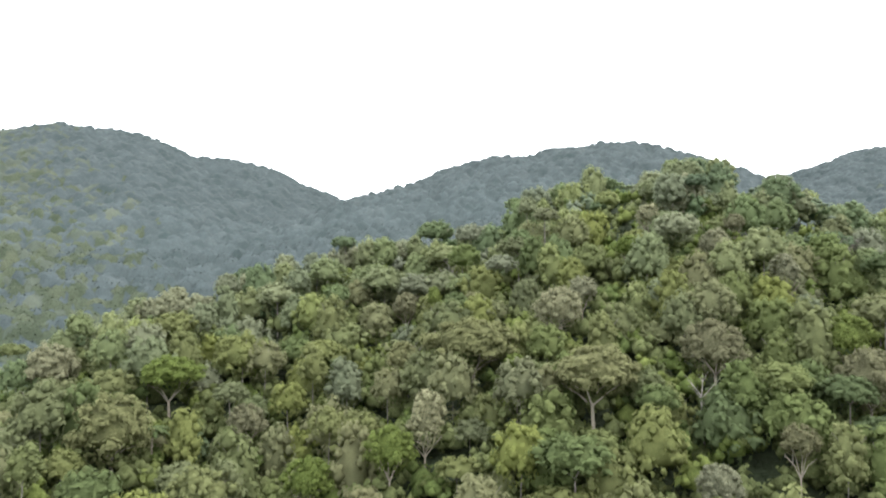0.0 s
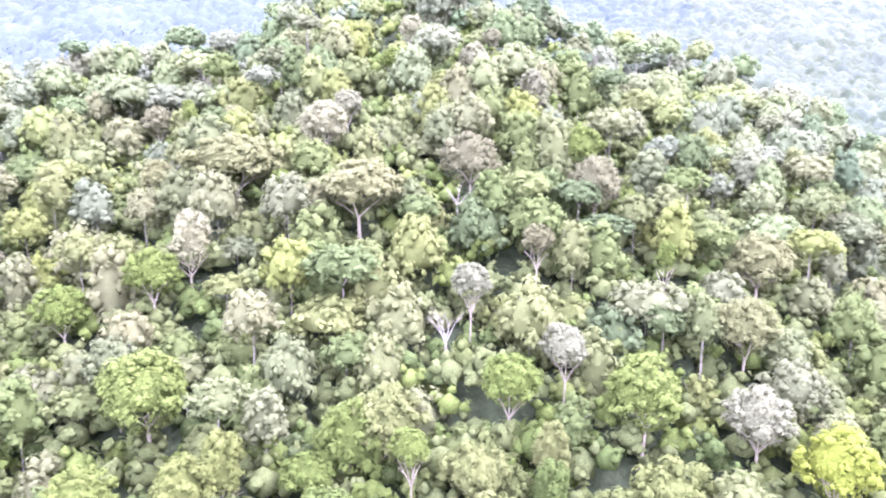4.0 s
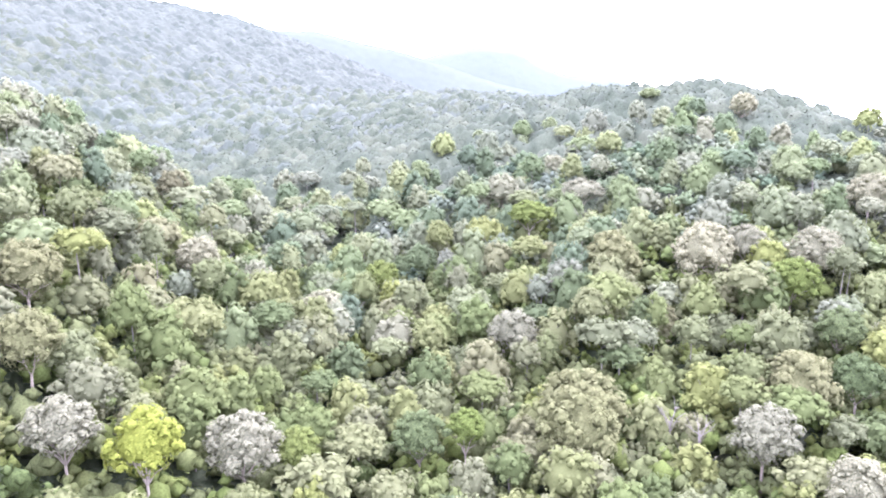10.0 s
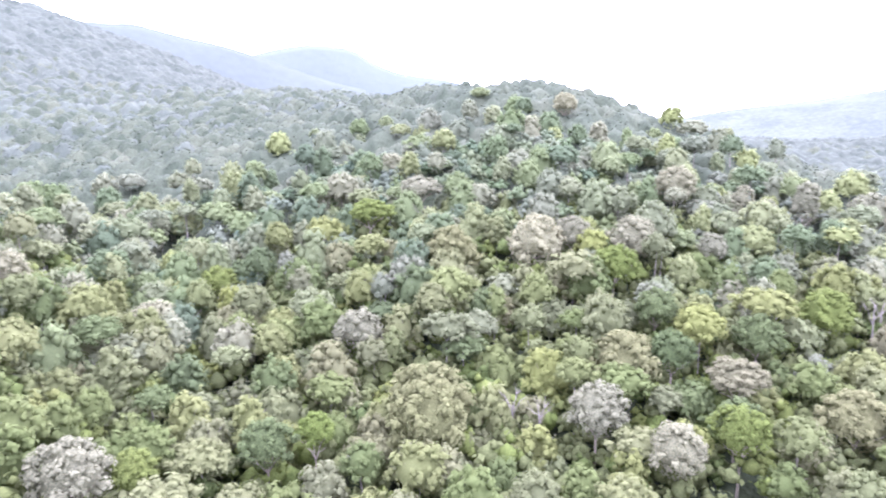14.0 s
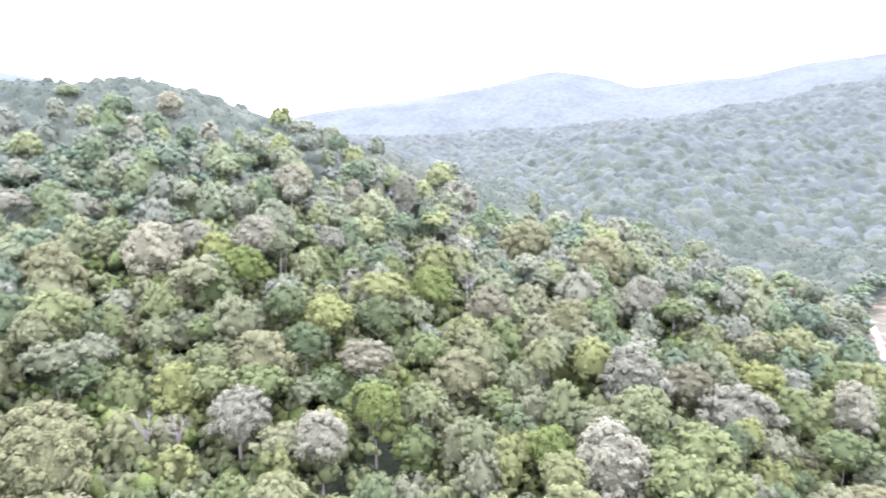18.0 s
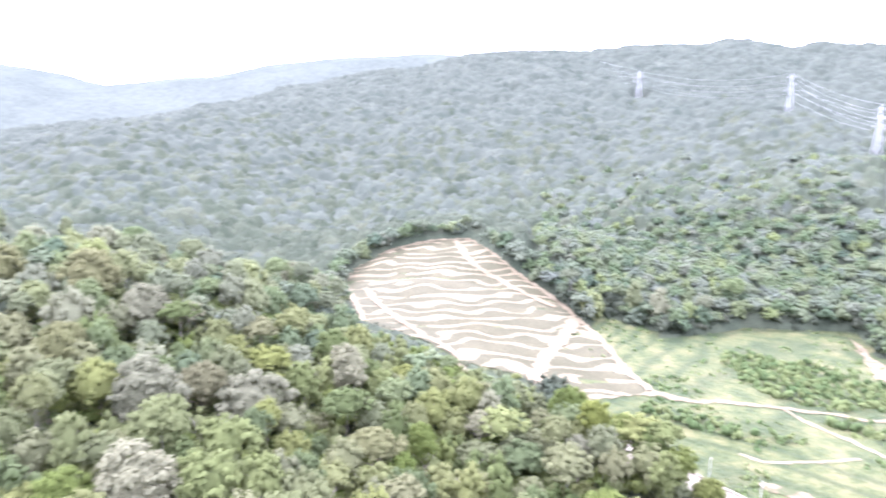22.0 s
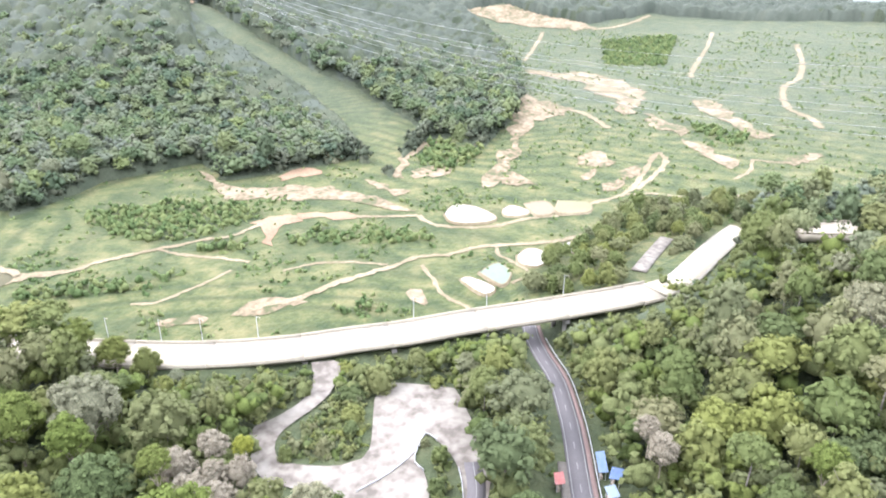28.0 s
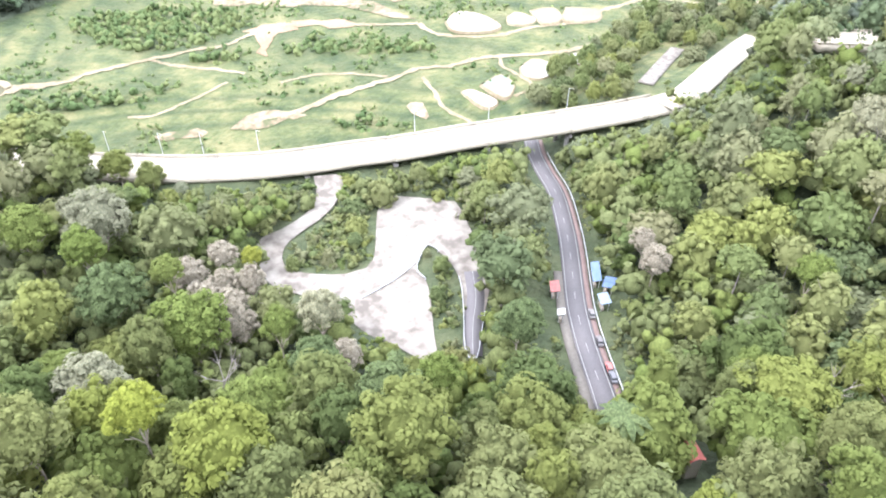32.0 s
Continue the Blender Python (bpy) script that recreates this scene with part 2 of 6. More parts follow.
# ---- the lie of the land ----
# each ridge: flank slope, roundness of the crest, crest points in metres
RIDGES = {
    "near_hill": (0.62, 25, [(-99, 126, 60), (-97, 163, 79), (-93, 208, 43), (-84, 230, 101), (-57, 259, 103), (-39, 269, 120), (-7, 280, 125), (23, 283, 129), (50, 282, 114), (67, 278, 150), (82, 276, 150), (101, 274, 145), (124, 271, 131), (139, 268, 137), (161, 267, 132), (181, 267, 121), (195, 266, 106), (213, 263, 78), (229, 258, 65), (283, 283, 50)]),
    "spur": (0.33, 20, [(571, 185, 24), (512, 90, 103), (464, 37, 117), (440, 9, 118), (419, -26, 117), (405, -48, 104), (394, -68, 80), (386, -85, 76), (376, -104, 83), (368, -114, 59), (340, -134, 60), (313, -144, 59), (288, -150, 48), (261, -157, 54), (239, -167, 54), (218, -176, 42), (199, -179, 7), (184, -187, 31), (170, -190, 31), (154, -197, 0), (127, -208, 8), (104, -207, 8), (88, -200, -7)]),
    "west_mountain": (0.5, 60, [(-786, 696, 114), (-629, 777, 274), (-548, 788, 253), (-512, 806, 256), (-476, 822, 305), (-453, 835, 307), (-410, 852, 278), (-378, 861, 259), (-315, 865, 275), (-271, 864, 218), (-204, 856, 220), (-160, 845, 219), (-118, 837, 142)]),
    "north_mountain": (0.5, 60, [(-98, 653, 166), (-76, 666, 166), (-61, 687, 205), (-18, 740, 228), (44, 789, 259), (124, 811, 275), (173, 822, 283), (207, 824, 270), (239, 821, 225), (274, 815, 189), (344, 810, 147)]),
    "east_mountain": (0.42, 60, [(365, 1122, 187), (457, 1055, 235), (504, 1034, 252), (542, 1014, 231), (584, 991, 314), (676, 930, 324), (763, 847, 300), (838, 758, 267), (875, 699, 256), (908, 638, 241), (924, 597, 190), (936, 558, 157), (940, 511, 111), (935, 456, 89)]),
    "south_mountain": (0.36, 50, [(572, -515, 89), (566, -674, 109), (534, -822, 135), (484, -909, 155), (415, -997, 168), (369, -1026, 183), (329, -1050, 187), (259, -1079, 187), (206, -1101, 189), (157, -1119, 194), (111, -1135, 198), (56, -1149, 178), (22, -1150, 201), (-12, -1150, 154), (-98, -1146, 192), (-140, -1141, 188), (-199, -1128, 155), (-249, -1113, 151), (-292, -1091, 153), (-357, -1062, 148), (-464, -1008, 129), (-526, -977, 126), (-553, -957, 90), (-589, -929, 125), (-625, -905, 131), (-659, -881, 84), (-710, -834, 25)]),
    "pylon_spur": (0.33, 25, [(132, -1092, 147), (-36, -789, 101), (-95, -643, 72), (-188, -570, 42), (-245, -436, 11)]),
    "farm_hill": (0.2, 30, [(-275, -392, 21), (-300, -370, 15), (-305, -308, 9)]),
    "farm_plateau": (0.1, 60, [(-453, -778, 39), (-628, -645, 42), (-702, -563, 42), (-744, -412, 49), (-803, -279, 47)]),
    "road_hill": (0.5, 20, [(-114, -119, 10), (-139, -122, 11), (-167, -110, 25), (-186, -97, 34), (-219, -71, 48), (-260, 20, 60), (-200, 120, 62)]),
    "terrace_hill": (0.22, 30, [(158, -400, 35), (152, -348, 21), (123, -306, 4)]),
    "south_shoulder": (0.3, 50, [(758, -255, 70), (784, -400, 74), (759, -571, 84), (672, -807, 103), (502, -979, 133)]),
    "far_woods": (0.3, 50, [(-710, -834, 25), (-752, -782, 37), (-811, -728, 40), (-864, -673, 42), (-907, -623, 37), (-959, -538, 8), (-1005, -447, -37), (-1046, -340, -37)]),
    "west_range": (0.4, 60, [(-1000, -250, 130), (-1050, 150, 190), (-900, 560, 200)]),
    "far_saddle": (0.25, 50, [(613, 514, 83), (623, 436, 70), (636, 338, 127), (639, 233, 122), (587, 125, 118)]),
}


STREAM = [(-290, -170, 0), (-225, -145, 2), (-240, -122, 3), (-256, -100, 8)]


def step(a, b, x):
    k = np.clip((x - a) / (b - a), 0, 1)
    return k * k * (3 - 2 * k)


def waves(x, y, size, seed):
    """Smooth rolling relief of about that wavelength, between -1 and 1."""
    out = 0
    for i in range(4):
        a = seed * 1.7 + i * 2.4
        out = out + np.sin((x * np.cos(a) + y * np.sin(a)) / size * 6.28 * (1 + 0.23 * i) + seed * 3.1 + i)
    return out / 4


def land(x, y):
    """Height of the bare ground."""
    x, y = np.asarray(x, float), np.asarray(y, float)
    u = -0.47 * x - 0.88 * y
    base = 27 - 19 * step(45, 88, u) - 12 * step(150, 190, u) + 4 * step(200, 240, u)
    base = base - 8 * step(300, 900, u) + 30 * step(300, 900, np.hypot(x, y)) * (1 - step(150, 300, u)) - 110 * step(1300, 1800, np.hypot(x, y))
    k = 7.0
    total = np.exp(base / k)
    for slope, round_, pts in RIDGES.values():
        best = np.full(x.shape, -1e3)
        for (ax, ay, az), (bx, by, bz) in zip(pts, pts[1:]):
            dx, dy = bx - ax, by - ay
            s = np.clip(((x - ax) * dx + (y - ay) * dy) / (dx * dx + dy * dy), 0, 1)
            d2 = (x - ax - s * dx) ** 2 + (y - ay - s * dy) ** 2
            best = np.maximum(best, az + s * (bz - az) - slope * (np.sqrt(d2 + round_ ** 2) - round_))
        total = total + np.exp(np.clip(best, -300, 400) / k)
    h = k * np.log(total)
    # the stream's valley behind the wooded hill, lowered so the camera sees the bridge
    stream = np.full(x.shape, 1e3)
    for (ax, ay, az), (bx, by, bz) in zip(STREAM, STREAM[1:]):
        dx, dy = bx - ax, by - ay
        s = np.clip(((x - ax) * dx + (y - ay) * dy) / (dx * dx + dy * dy), 0, 1)
        d = np.hypot(x - ax - s * dx, y - ay - s * dy)
        stream = np.minimum(stream, az + s * (bz - az) + 0.9 * np.maximum(0, d - 8))
    h = np.minimum(h, stream)
    far = step(120, 500, np.hypot(x, y))
    wild = 1 - step(150, 260, u) * (1 - step(25, 60, h))
    return h + wild * (waves(x, y, 170, 1) * 3 * far + waves(x, y, 60, 2) * 1.6 * (0.3 + far))


FARM = [(63, -355), (30, -349), (30.5, -331.6), (7.6, -343.9), (-14.0, -357.2), (-37.4, -361.1), (-55.5, -380.0), (-66.7, -355.8), (-87.1, -355.5), (-115.1, -355.8), (-137.2, -353.3), (-138.2, -339.4), (-141.4, -316.9), (-154.9, -335.5), (-177.1, -352.0), (-196.2, -352.6), (-200.6, -324.5), (-215.1, -335.5), (-238.5, -353.0), (-266.5, -384.7), (-333.4, -488.0), (-371.7, -572.4), (-396.0, -644.0), (-411.0, -717.0), (-458.3, -707.5), (-478.5, -644.3), (-501.8, -603.1), (-589.6, -608.8), (-647.5, -560.7), (-671.6, -471.4), (-710.6, -401.1), (-870, -330), (-381, -143), (-325, -170), (-278, -188), (-234, -177), (-170, -151), (-145, -154), (-119, -160), (-63, -174), (-13, -191), (13, -205), (33, -219), (55, -232)]
STRIP = [(-99.2, -616.1), (-110.9, -556.1), (-130.5, -516.3), (-147.0, -474.2), (-153.7, -424.5), (-146.5, -367.9), (-136.1, -330.6), (-147.2, -322.5), (-168.2, -356.3), (-187.7, -370.7), (-191.0, -417.4), (-188.9, -472.1), (-166.1, -505.9), (-151.7, -544.8), (-131.6, -588.5), (-121.2, -670.1)]
TERRACE = [(203.9, -329.5), (210.2, -360.1), (199.6, -383.1), (180.4, -394.2), (150.5, -400.1), (131.1, -389.5), (111.6, -374.7), (90.6, -363.9), (72.1, -344.5), (54.6, -320.4), (41.7, -298.1), (28.6, -277.5), (24.4, -273.4), (44.6, -262.7), (53.4, -259.1), (63.8, -260.3), (81.8, -262.6), (101.4, -258.8), (120.2, -267.2), (141.1, -270.4), (154.9, -269.1)]
MEADOW = [(43.9, -326.7), (-9.4, -379.0), (-60.0, -390.0), (-65.0, -367.0), (-36.0, -294.0), (-1.4, -255.0), (26.3, -270.9)]
PAD = [(-46.0, -160.2), (-44.2, -153.7), (-39.6, -147.4), (-31.5, -143.4), (-25.6, -142.1), (-23.0, -137.6), (-21.8, -131.1), (-22.5, -123.6), (-26.3, -118.8), (-29.9, -114.1), (-32.9, -108.1), (-35.7, -99.0), (-38.8, -94.6), (-41.1, -89.9), (-43.2, -85.4), (-44.4, -82.3), (-45.9, -86.5), (-47.4, -91.0), (-50.0, -97.1), (-52.8, -103.6), (-54.5, -109.2), (-54.0, -112.6), (-56.4, -116.2), (-60.6, -120.2), (-61.9, -117.0), (-62.5, -111.8), (-61.6, -106.1), (-59.9, -101.6), (-56.0, -93.9), (-52.8, -88.1), (-51.1, -83.4), (-52.7, -82.5), (-55.8, -86.5), (-60.9, -93.2), (-65.5, -99.0), (-68.5, -104.0), (-75.4, -129.9), (-73.9, -134.8), (-62.8, -143.1), (-59.3, -142.8), (-55.6, -138.9), (-46.7, -121.4), (-41.5, -119.5), (-36.4, -120.6), (-27.8, -127.5), (-30.0, -136.4), (-42.0, -143.3), (-48.2, -148.7), (-53.3, -157.6)]


def inside(poly, x, y):
    x, y = np.asarray(x, float), np.asarray(y, float)
    hit = np.zeros(x.shape, bool)
    for (ax, ay), (bx, by) in zip(poly, poly[1:] + poly[:1]):
        if ay != by:
            hit ^= ((ay > y) != (by > y)) & (x < (bx - ax) * (y - ay) / (by - ay) + ax)
    return hit


def near_line(line, x, y):
    """Distance to a plan line and the height of its nearest point."""
    best, high = np.full(np.shape(x), 1e9), np.zeros(np.shape(x))
    for (ax, ay, az), (bx, by, bz) in zip(line, line[1:]):
        dx, dy = bx - ax, by - ay
        s = np.clip(((x - ax) * dx + (y - ay) * dy) / (dx * dx + dy * dy), 0, 1)
        d = np.hypot(x - ax - s * dx, y - ay - s * dy)
        high = np.where(d < best, az + s * (bz - az), high)
        best = np.minimum(best, d)
    return best, high


def ground(x, y):
    """The land with the beds of the roads cut into it."""
    x, y = np.asarray(x, float), np.asarray(y, float)
    h = land(x, y)
    for line, half in BEDS:
        d, z = near_line(line, x, y)
        h = h + (z - h) * (1 - step(half, half + 9, d))
    return h


ROAD = [(-119.4, -161.4, 1), (-114.6, -152.3, 1.8), (-110.3, -141.6, 2.8), (-105.4, -128.3, 4.2), (-96.9, -112.5, 5.8), (-91.0, -102.7, 6.6), (-85.5, -94.2, 7.2), (-80.1, -85.7, 7.8), (-75.8, -77.7, 8.3), (-72.2, -70.2, 8.9), (-69.1, -63.3, 9.5), (-66.0, -57.0, 10.2)]
PAD_BED = [(-49, -162, 8.7), (-46, -152, 7.7), (-28, -142, 8), (-26, -125, 8), (-42, -115, 8), (-52, -116, 8), (-62, -134, 8), (-70, -128, 8), (-66, -112, 8), (-52, -86, 8)]
DECK = [(40.1, -213.4, 11), (9.2, -193.7, 11), (-11.4, -181.1, 11), (-29.7, -172.7, 11), (-46.0, -167.5, 11), (-58.7, -165.0, 11), (-74.9, -161.1, 11), (-94.2, -158.1, 11), (-115.8, -153.8, 11), (-140.9, -149.4, 11), (-158.8, -147.0, 11)]
RAMP = [(-158.8, -147.0, 11), (-170.3, -148.6, 10.5), (-183.5, -154.1, 10), (-200.3, -162.3, 9.2), (-219.9, -170.9, 8.5), (-238.1, -178.5, 7)]
CHUTE = [(-166.4, -162.7, 10), (-185.4, -175.3, 7.6), (-203.4, -186.0, 6.6)]
FAR_ROAD = [(-260.8, -170.7, 6), (-272.4, -164.7, 5.5), (-285.2, -157.2, 5.5)]
BEDS = [([(x, y, z - 0.8) for x, y, z in DECK[:4]], 5), ([(x, y, z - 3) for x, y, z in DECK[6:]], 9), ([(x, y, z - 0.6) for x, y, z in RAMP], 6), (PAD_BED, 12), (ROAD, 5), ([(x, y, z - 0.5) for x, y, z in CHUTE], 4)]


# ---- mesh helpers ----
def mesh_of(name, verts, faces, mat, tone=None, smooth=False):
    """A mesh from vertex rows and face rows (arrays of threes and fours)."""
    me = bpy.data.meshes.new(name)
    verts = np.asarray(verts, np.float32)
    faces = [np.asarray(f, np.int32) for f in (faces if isinstance(faces, list) else [faces]) if len(f)]
    loops = np.concatenate([f.ravel() for f in faces])
    sizes = np.concatenate([np.full(len(f), f.shape[1]) for f in faces])
    me.vertices.add(len(verts))
    me.vertices.foreach_set("co", verts.ravel())
    me.loops.add(len(loops))
    me.loops.foreach_set("vertex_index", loops)
    me.polygons.add(len(sizes))
    me.polygons.foreach_set("loop_start", np.concatenate([[0], np.cumsum(sizes)[:-1]]).astype(np.int32))
    if tone is not None:
        me.attributes.new("tone", "FLOAT", "POINT").data.foreach_set("value", np.asarray(tone, np.float32))
    me.update(calc_edges=True)
    if smooth:
        me.polygons.foreach_set("use_smooth", np.ones(len(sizes), bool))
    me.materials.append(mat)
    return me


def part(name, bm, mat, parent, label=""):
    """Links a bmesh or a mesh as one object under a thing or a part."""
    if isinstance(bm, bmesh.types.BMesh):
        me = bpy.data.meshes.new(name)
        bm.to_mesh(me)
        bm.free()
        me.materials.append(mat)
    else:
        me = bm
    ob = new(name, me)
    ob.parent = parent
    if label:
        ob["label"] = label
    return ob


# ---- the ground ----
def beyond_deck(x, y):
    """The grassy strip along the far side of the viaduct."""
    line = np.array(sorted(DECK))
    yd = np.interp(x, line[:, 0], line[:, 1])
    return (x < 4) & (x > -126) & (y < yd - 5) & (y > yd - 36)


def build_ground():
    wide = np.radians(np.concatenate([np.arange(150, 250, 0.3), np.arange(250, 510, 0.9)]))
    r = [4.0]
    while r[-1] < 4700:
        k = r[-1]
        r.append(k * (1.06 if k < 60 else 1.018 if k < 700 else 1.035))
    r = np.array(r)
    n, m = len(wide), len(r)
    x, y = r[:, None] * np.sin(wide), r[:, None] * np.cos(wide)
    z = ground(x, y)
    verts = np.concatenate([np.stack([x, y, z], -1).reshape(-1, 3), [[0, 0, float(ground(0, 0))]]])
    i = np.arange(m - 1)[:, None] * n + np.arange(n)
    j = np.arange(m - 1)[:, None] * n + (np.arange(n) + 1) % n
    quads = np.stack([i, j, j + n, i + n], -1).reshape(-1, 4)
    cap = np.stack([np.full(n, m * n), (np.arange(n) + 1) % n, np.arange(n)], -1)
    px, py = verts[:, 0], verts[:, 1]
    open_ = np.maximum(0.0, (inside(FARM, px, py) | inside(STRIP, px, py) | inside(MEADOW, px, py) | inside(TERRACE, px, py) | beyond_deck(px, py)).astype(float))
    # rougher growth on the further farmland
    open_ *= 1 - 0.5 * step(360, 520, np.hypot(px, py))
    for line, half in BEDS:
        open_ = np.maximum(open_, 0.3 * (near_line(line, px, py)[0] < half + 5))
    m_, n_, l_, b_ = material("ground_cover", 0.9, 0.2)
    at = n_.new("ShaderNodeAttribute")
    at.attribute_name = "tone"
    pos = n_.new("ShaderNodeNewGeometry")
    cols = []
    for stops, size in (([(0.3, (0.022, 0.030, 0.016)), (0.7, (0.045, 0.058, 0.030))], 6), (
            [(0.36, (0.021, 0.032, 0.013)), (0.44, (0.038, 0.051, 0.019)), (0.52, (0.060, 0.068, 0.027)), (0.62, (0.095, 0.092, 0.042))], 20)):
        tex = n_.new("ShaderNodeTexNoise")
        tex.inputs["Scale"].default_value, tex.inputs["Detail"].default_value, tex.inputs["Roughness"].default_value = 1 / size, 10, 0.78
        l_.new(pos.outputs["Position"], tex.inputs["Vector"])
        rr = ramp_node(n_, stops)
        l_.new(tex.outputs[0], rr.inputs[0])
        cols.append(rr.outputs[0])
    mx = n_.new("ShaderNodeMix")
    mx.data_type = "RGBA"
    l_.new(at.outputs["Fac"], mx.inputs[0])
    # floor under the further woods, shifted by distance to a painted haze grey-green
    haze_floor, low = n_.new("ShaderNodeAttribute"), n_.new("ShaderNodeMix")
    haze_floor.attribute_name = "haze_floor"
    low.data_type, low.inputs[7].default_value = "RGBA", (0.036, 0.047, 0.034, 1)
    l_.new(haze_floor.outputs["Fac"], low.inputs[0])
    l_.new(cols[0], low.inputs[6])
    l_.new(low.outputs[2], mx.inputs[6])
    split, wob, add, frac, less, rows = n_.new("ShaderNodeSeparateXYZ"), n_.new("ShaderNodeTexNoise"), n_.new("ShaderNodeMath"), n_.new("ShaderNodeMath"), n_.new("ShaderNodeMapRange"), n_.new("ShaderNodeMix")
    wob.inputs["Scale"].default_value, wob.inputs["Detail"].default_value = 0.03, 3
    add.operation, add.inputs[1].default_value = "MULTIPLY_ADD", 1.6
    frac.operation, frac.inputs[1].default_value = "PINGPONG", 0.7
    less.inputs[1].default_value, less.inputs[2].default_value, less.inputs[3].default_value, less.inputs[4].default_value = 0.06, 0.42, 0.55, 0.0
    rows.data_type, rows.inputs[7].default_value = "RGBA", (0.015, 0.028, 0.011, 1)
    l_.new(pos.outputs["Position"], split.inputs[0])
    l_.new(pos.outputs["Position"], wob.inputs["Vector"])
    l_.new(wob.outputs[0], add.inputs[0])
    l_.new(split.outputs[2], add.inputs[2])
    l_.new(add.outputs[0], frac.inputs[0])
    l_.new(frac.outputs[0], less.inputs[0])
    l_.new(less.outputs[0], rows.inputs[0])
    l_.new(cols[1], rows.inputs[6])
    l_.new(rows.outputs[2], mx.inputs[7])
    l_.new(mx.outputs[2], b_.inputs["Base Color"])
    bt, bp = n_.new("ShaderNodeTexNoise"), n_.new("ShaderNodeBump")
    bt.inputs["Scale"].default_value, bt.inputs["Detail"].default_value = 0.35, 8
    bp.inputs["Strength"].default_value, bp.inputs["Distance"].default_value = 0.9, 2.0
    l_.new(pos.outputs["Position"], bt.inputs["Vector"])
    l_.new(bt.outputs[0], bp.inputs["Height"])
    l_.new(bp.outputs[0], b_.inputs["Normal"])
    ob = new("ground", mesh_of("ground", verts, [quads, cap], m_, open_, True))
    ob.data.attributes.new("haze_floor", "FLOAT", "POINT").data.foreach_set("value", step(280, 520, np.hypot(px, py)).astype(np.float32))
    tagged(ob, "hilly ground, forest floor and open green farmland in the valley", "ground", kind="structure")


build_ground()


# ---- trees ----
def ico(level):
    bm = bmesh.new()
    bmesh.ops.create_icosphere(bm, subdivisions=level, radius=1)
    v = np.array([q.co[:] for q in bm.verts])
    f = np.array([[q.index for q in p.verts] for p in bm.faces])
    bm.free()
    return v, f


OCTA = (np.array([(1, 0, 0), (0, 1, 0), (-1, 0, 0), (0, -1, 0), (0, 0, 1), (0, 0, -1)], float),
        np.array([(0, 1, 4), (1, 2, 4), (2, 3, 4), (3, 0, 4), (1, 0, 5), (2, 1, 5), (3, 2, 5), (0, 3, 5)]))
ICO = {0: OCTA, 1: ico(1), 2: ico(2)}


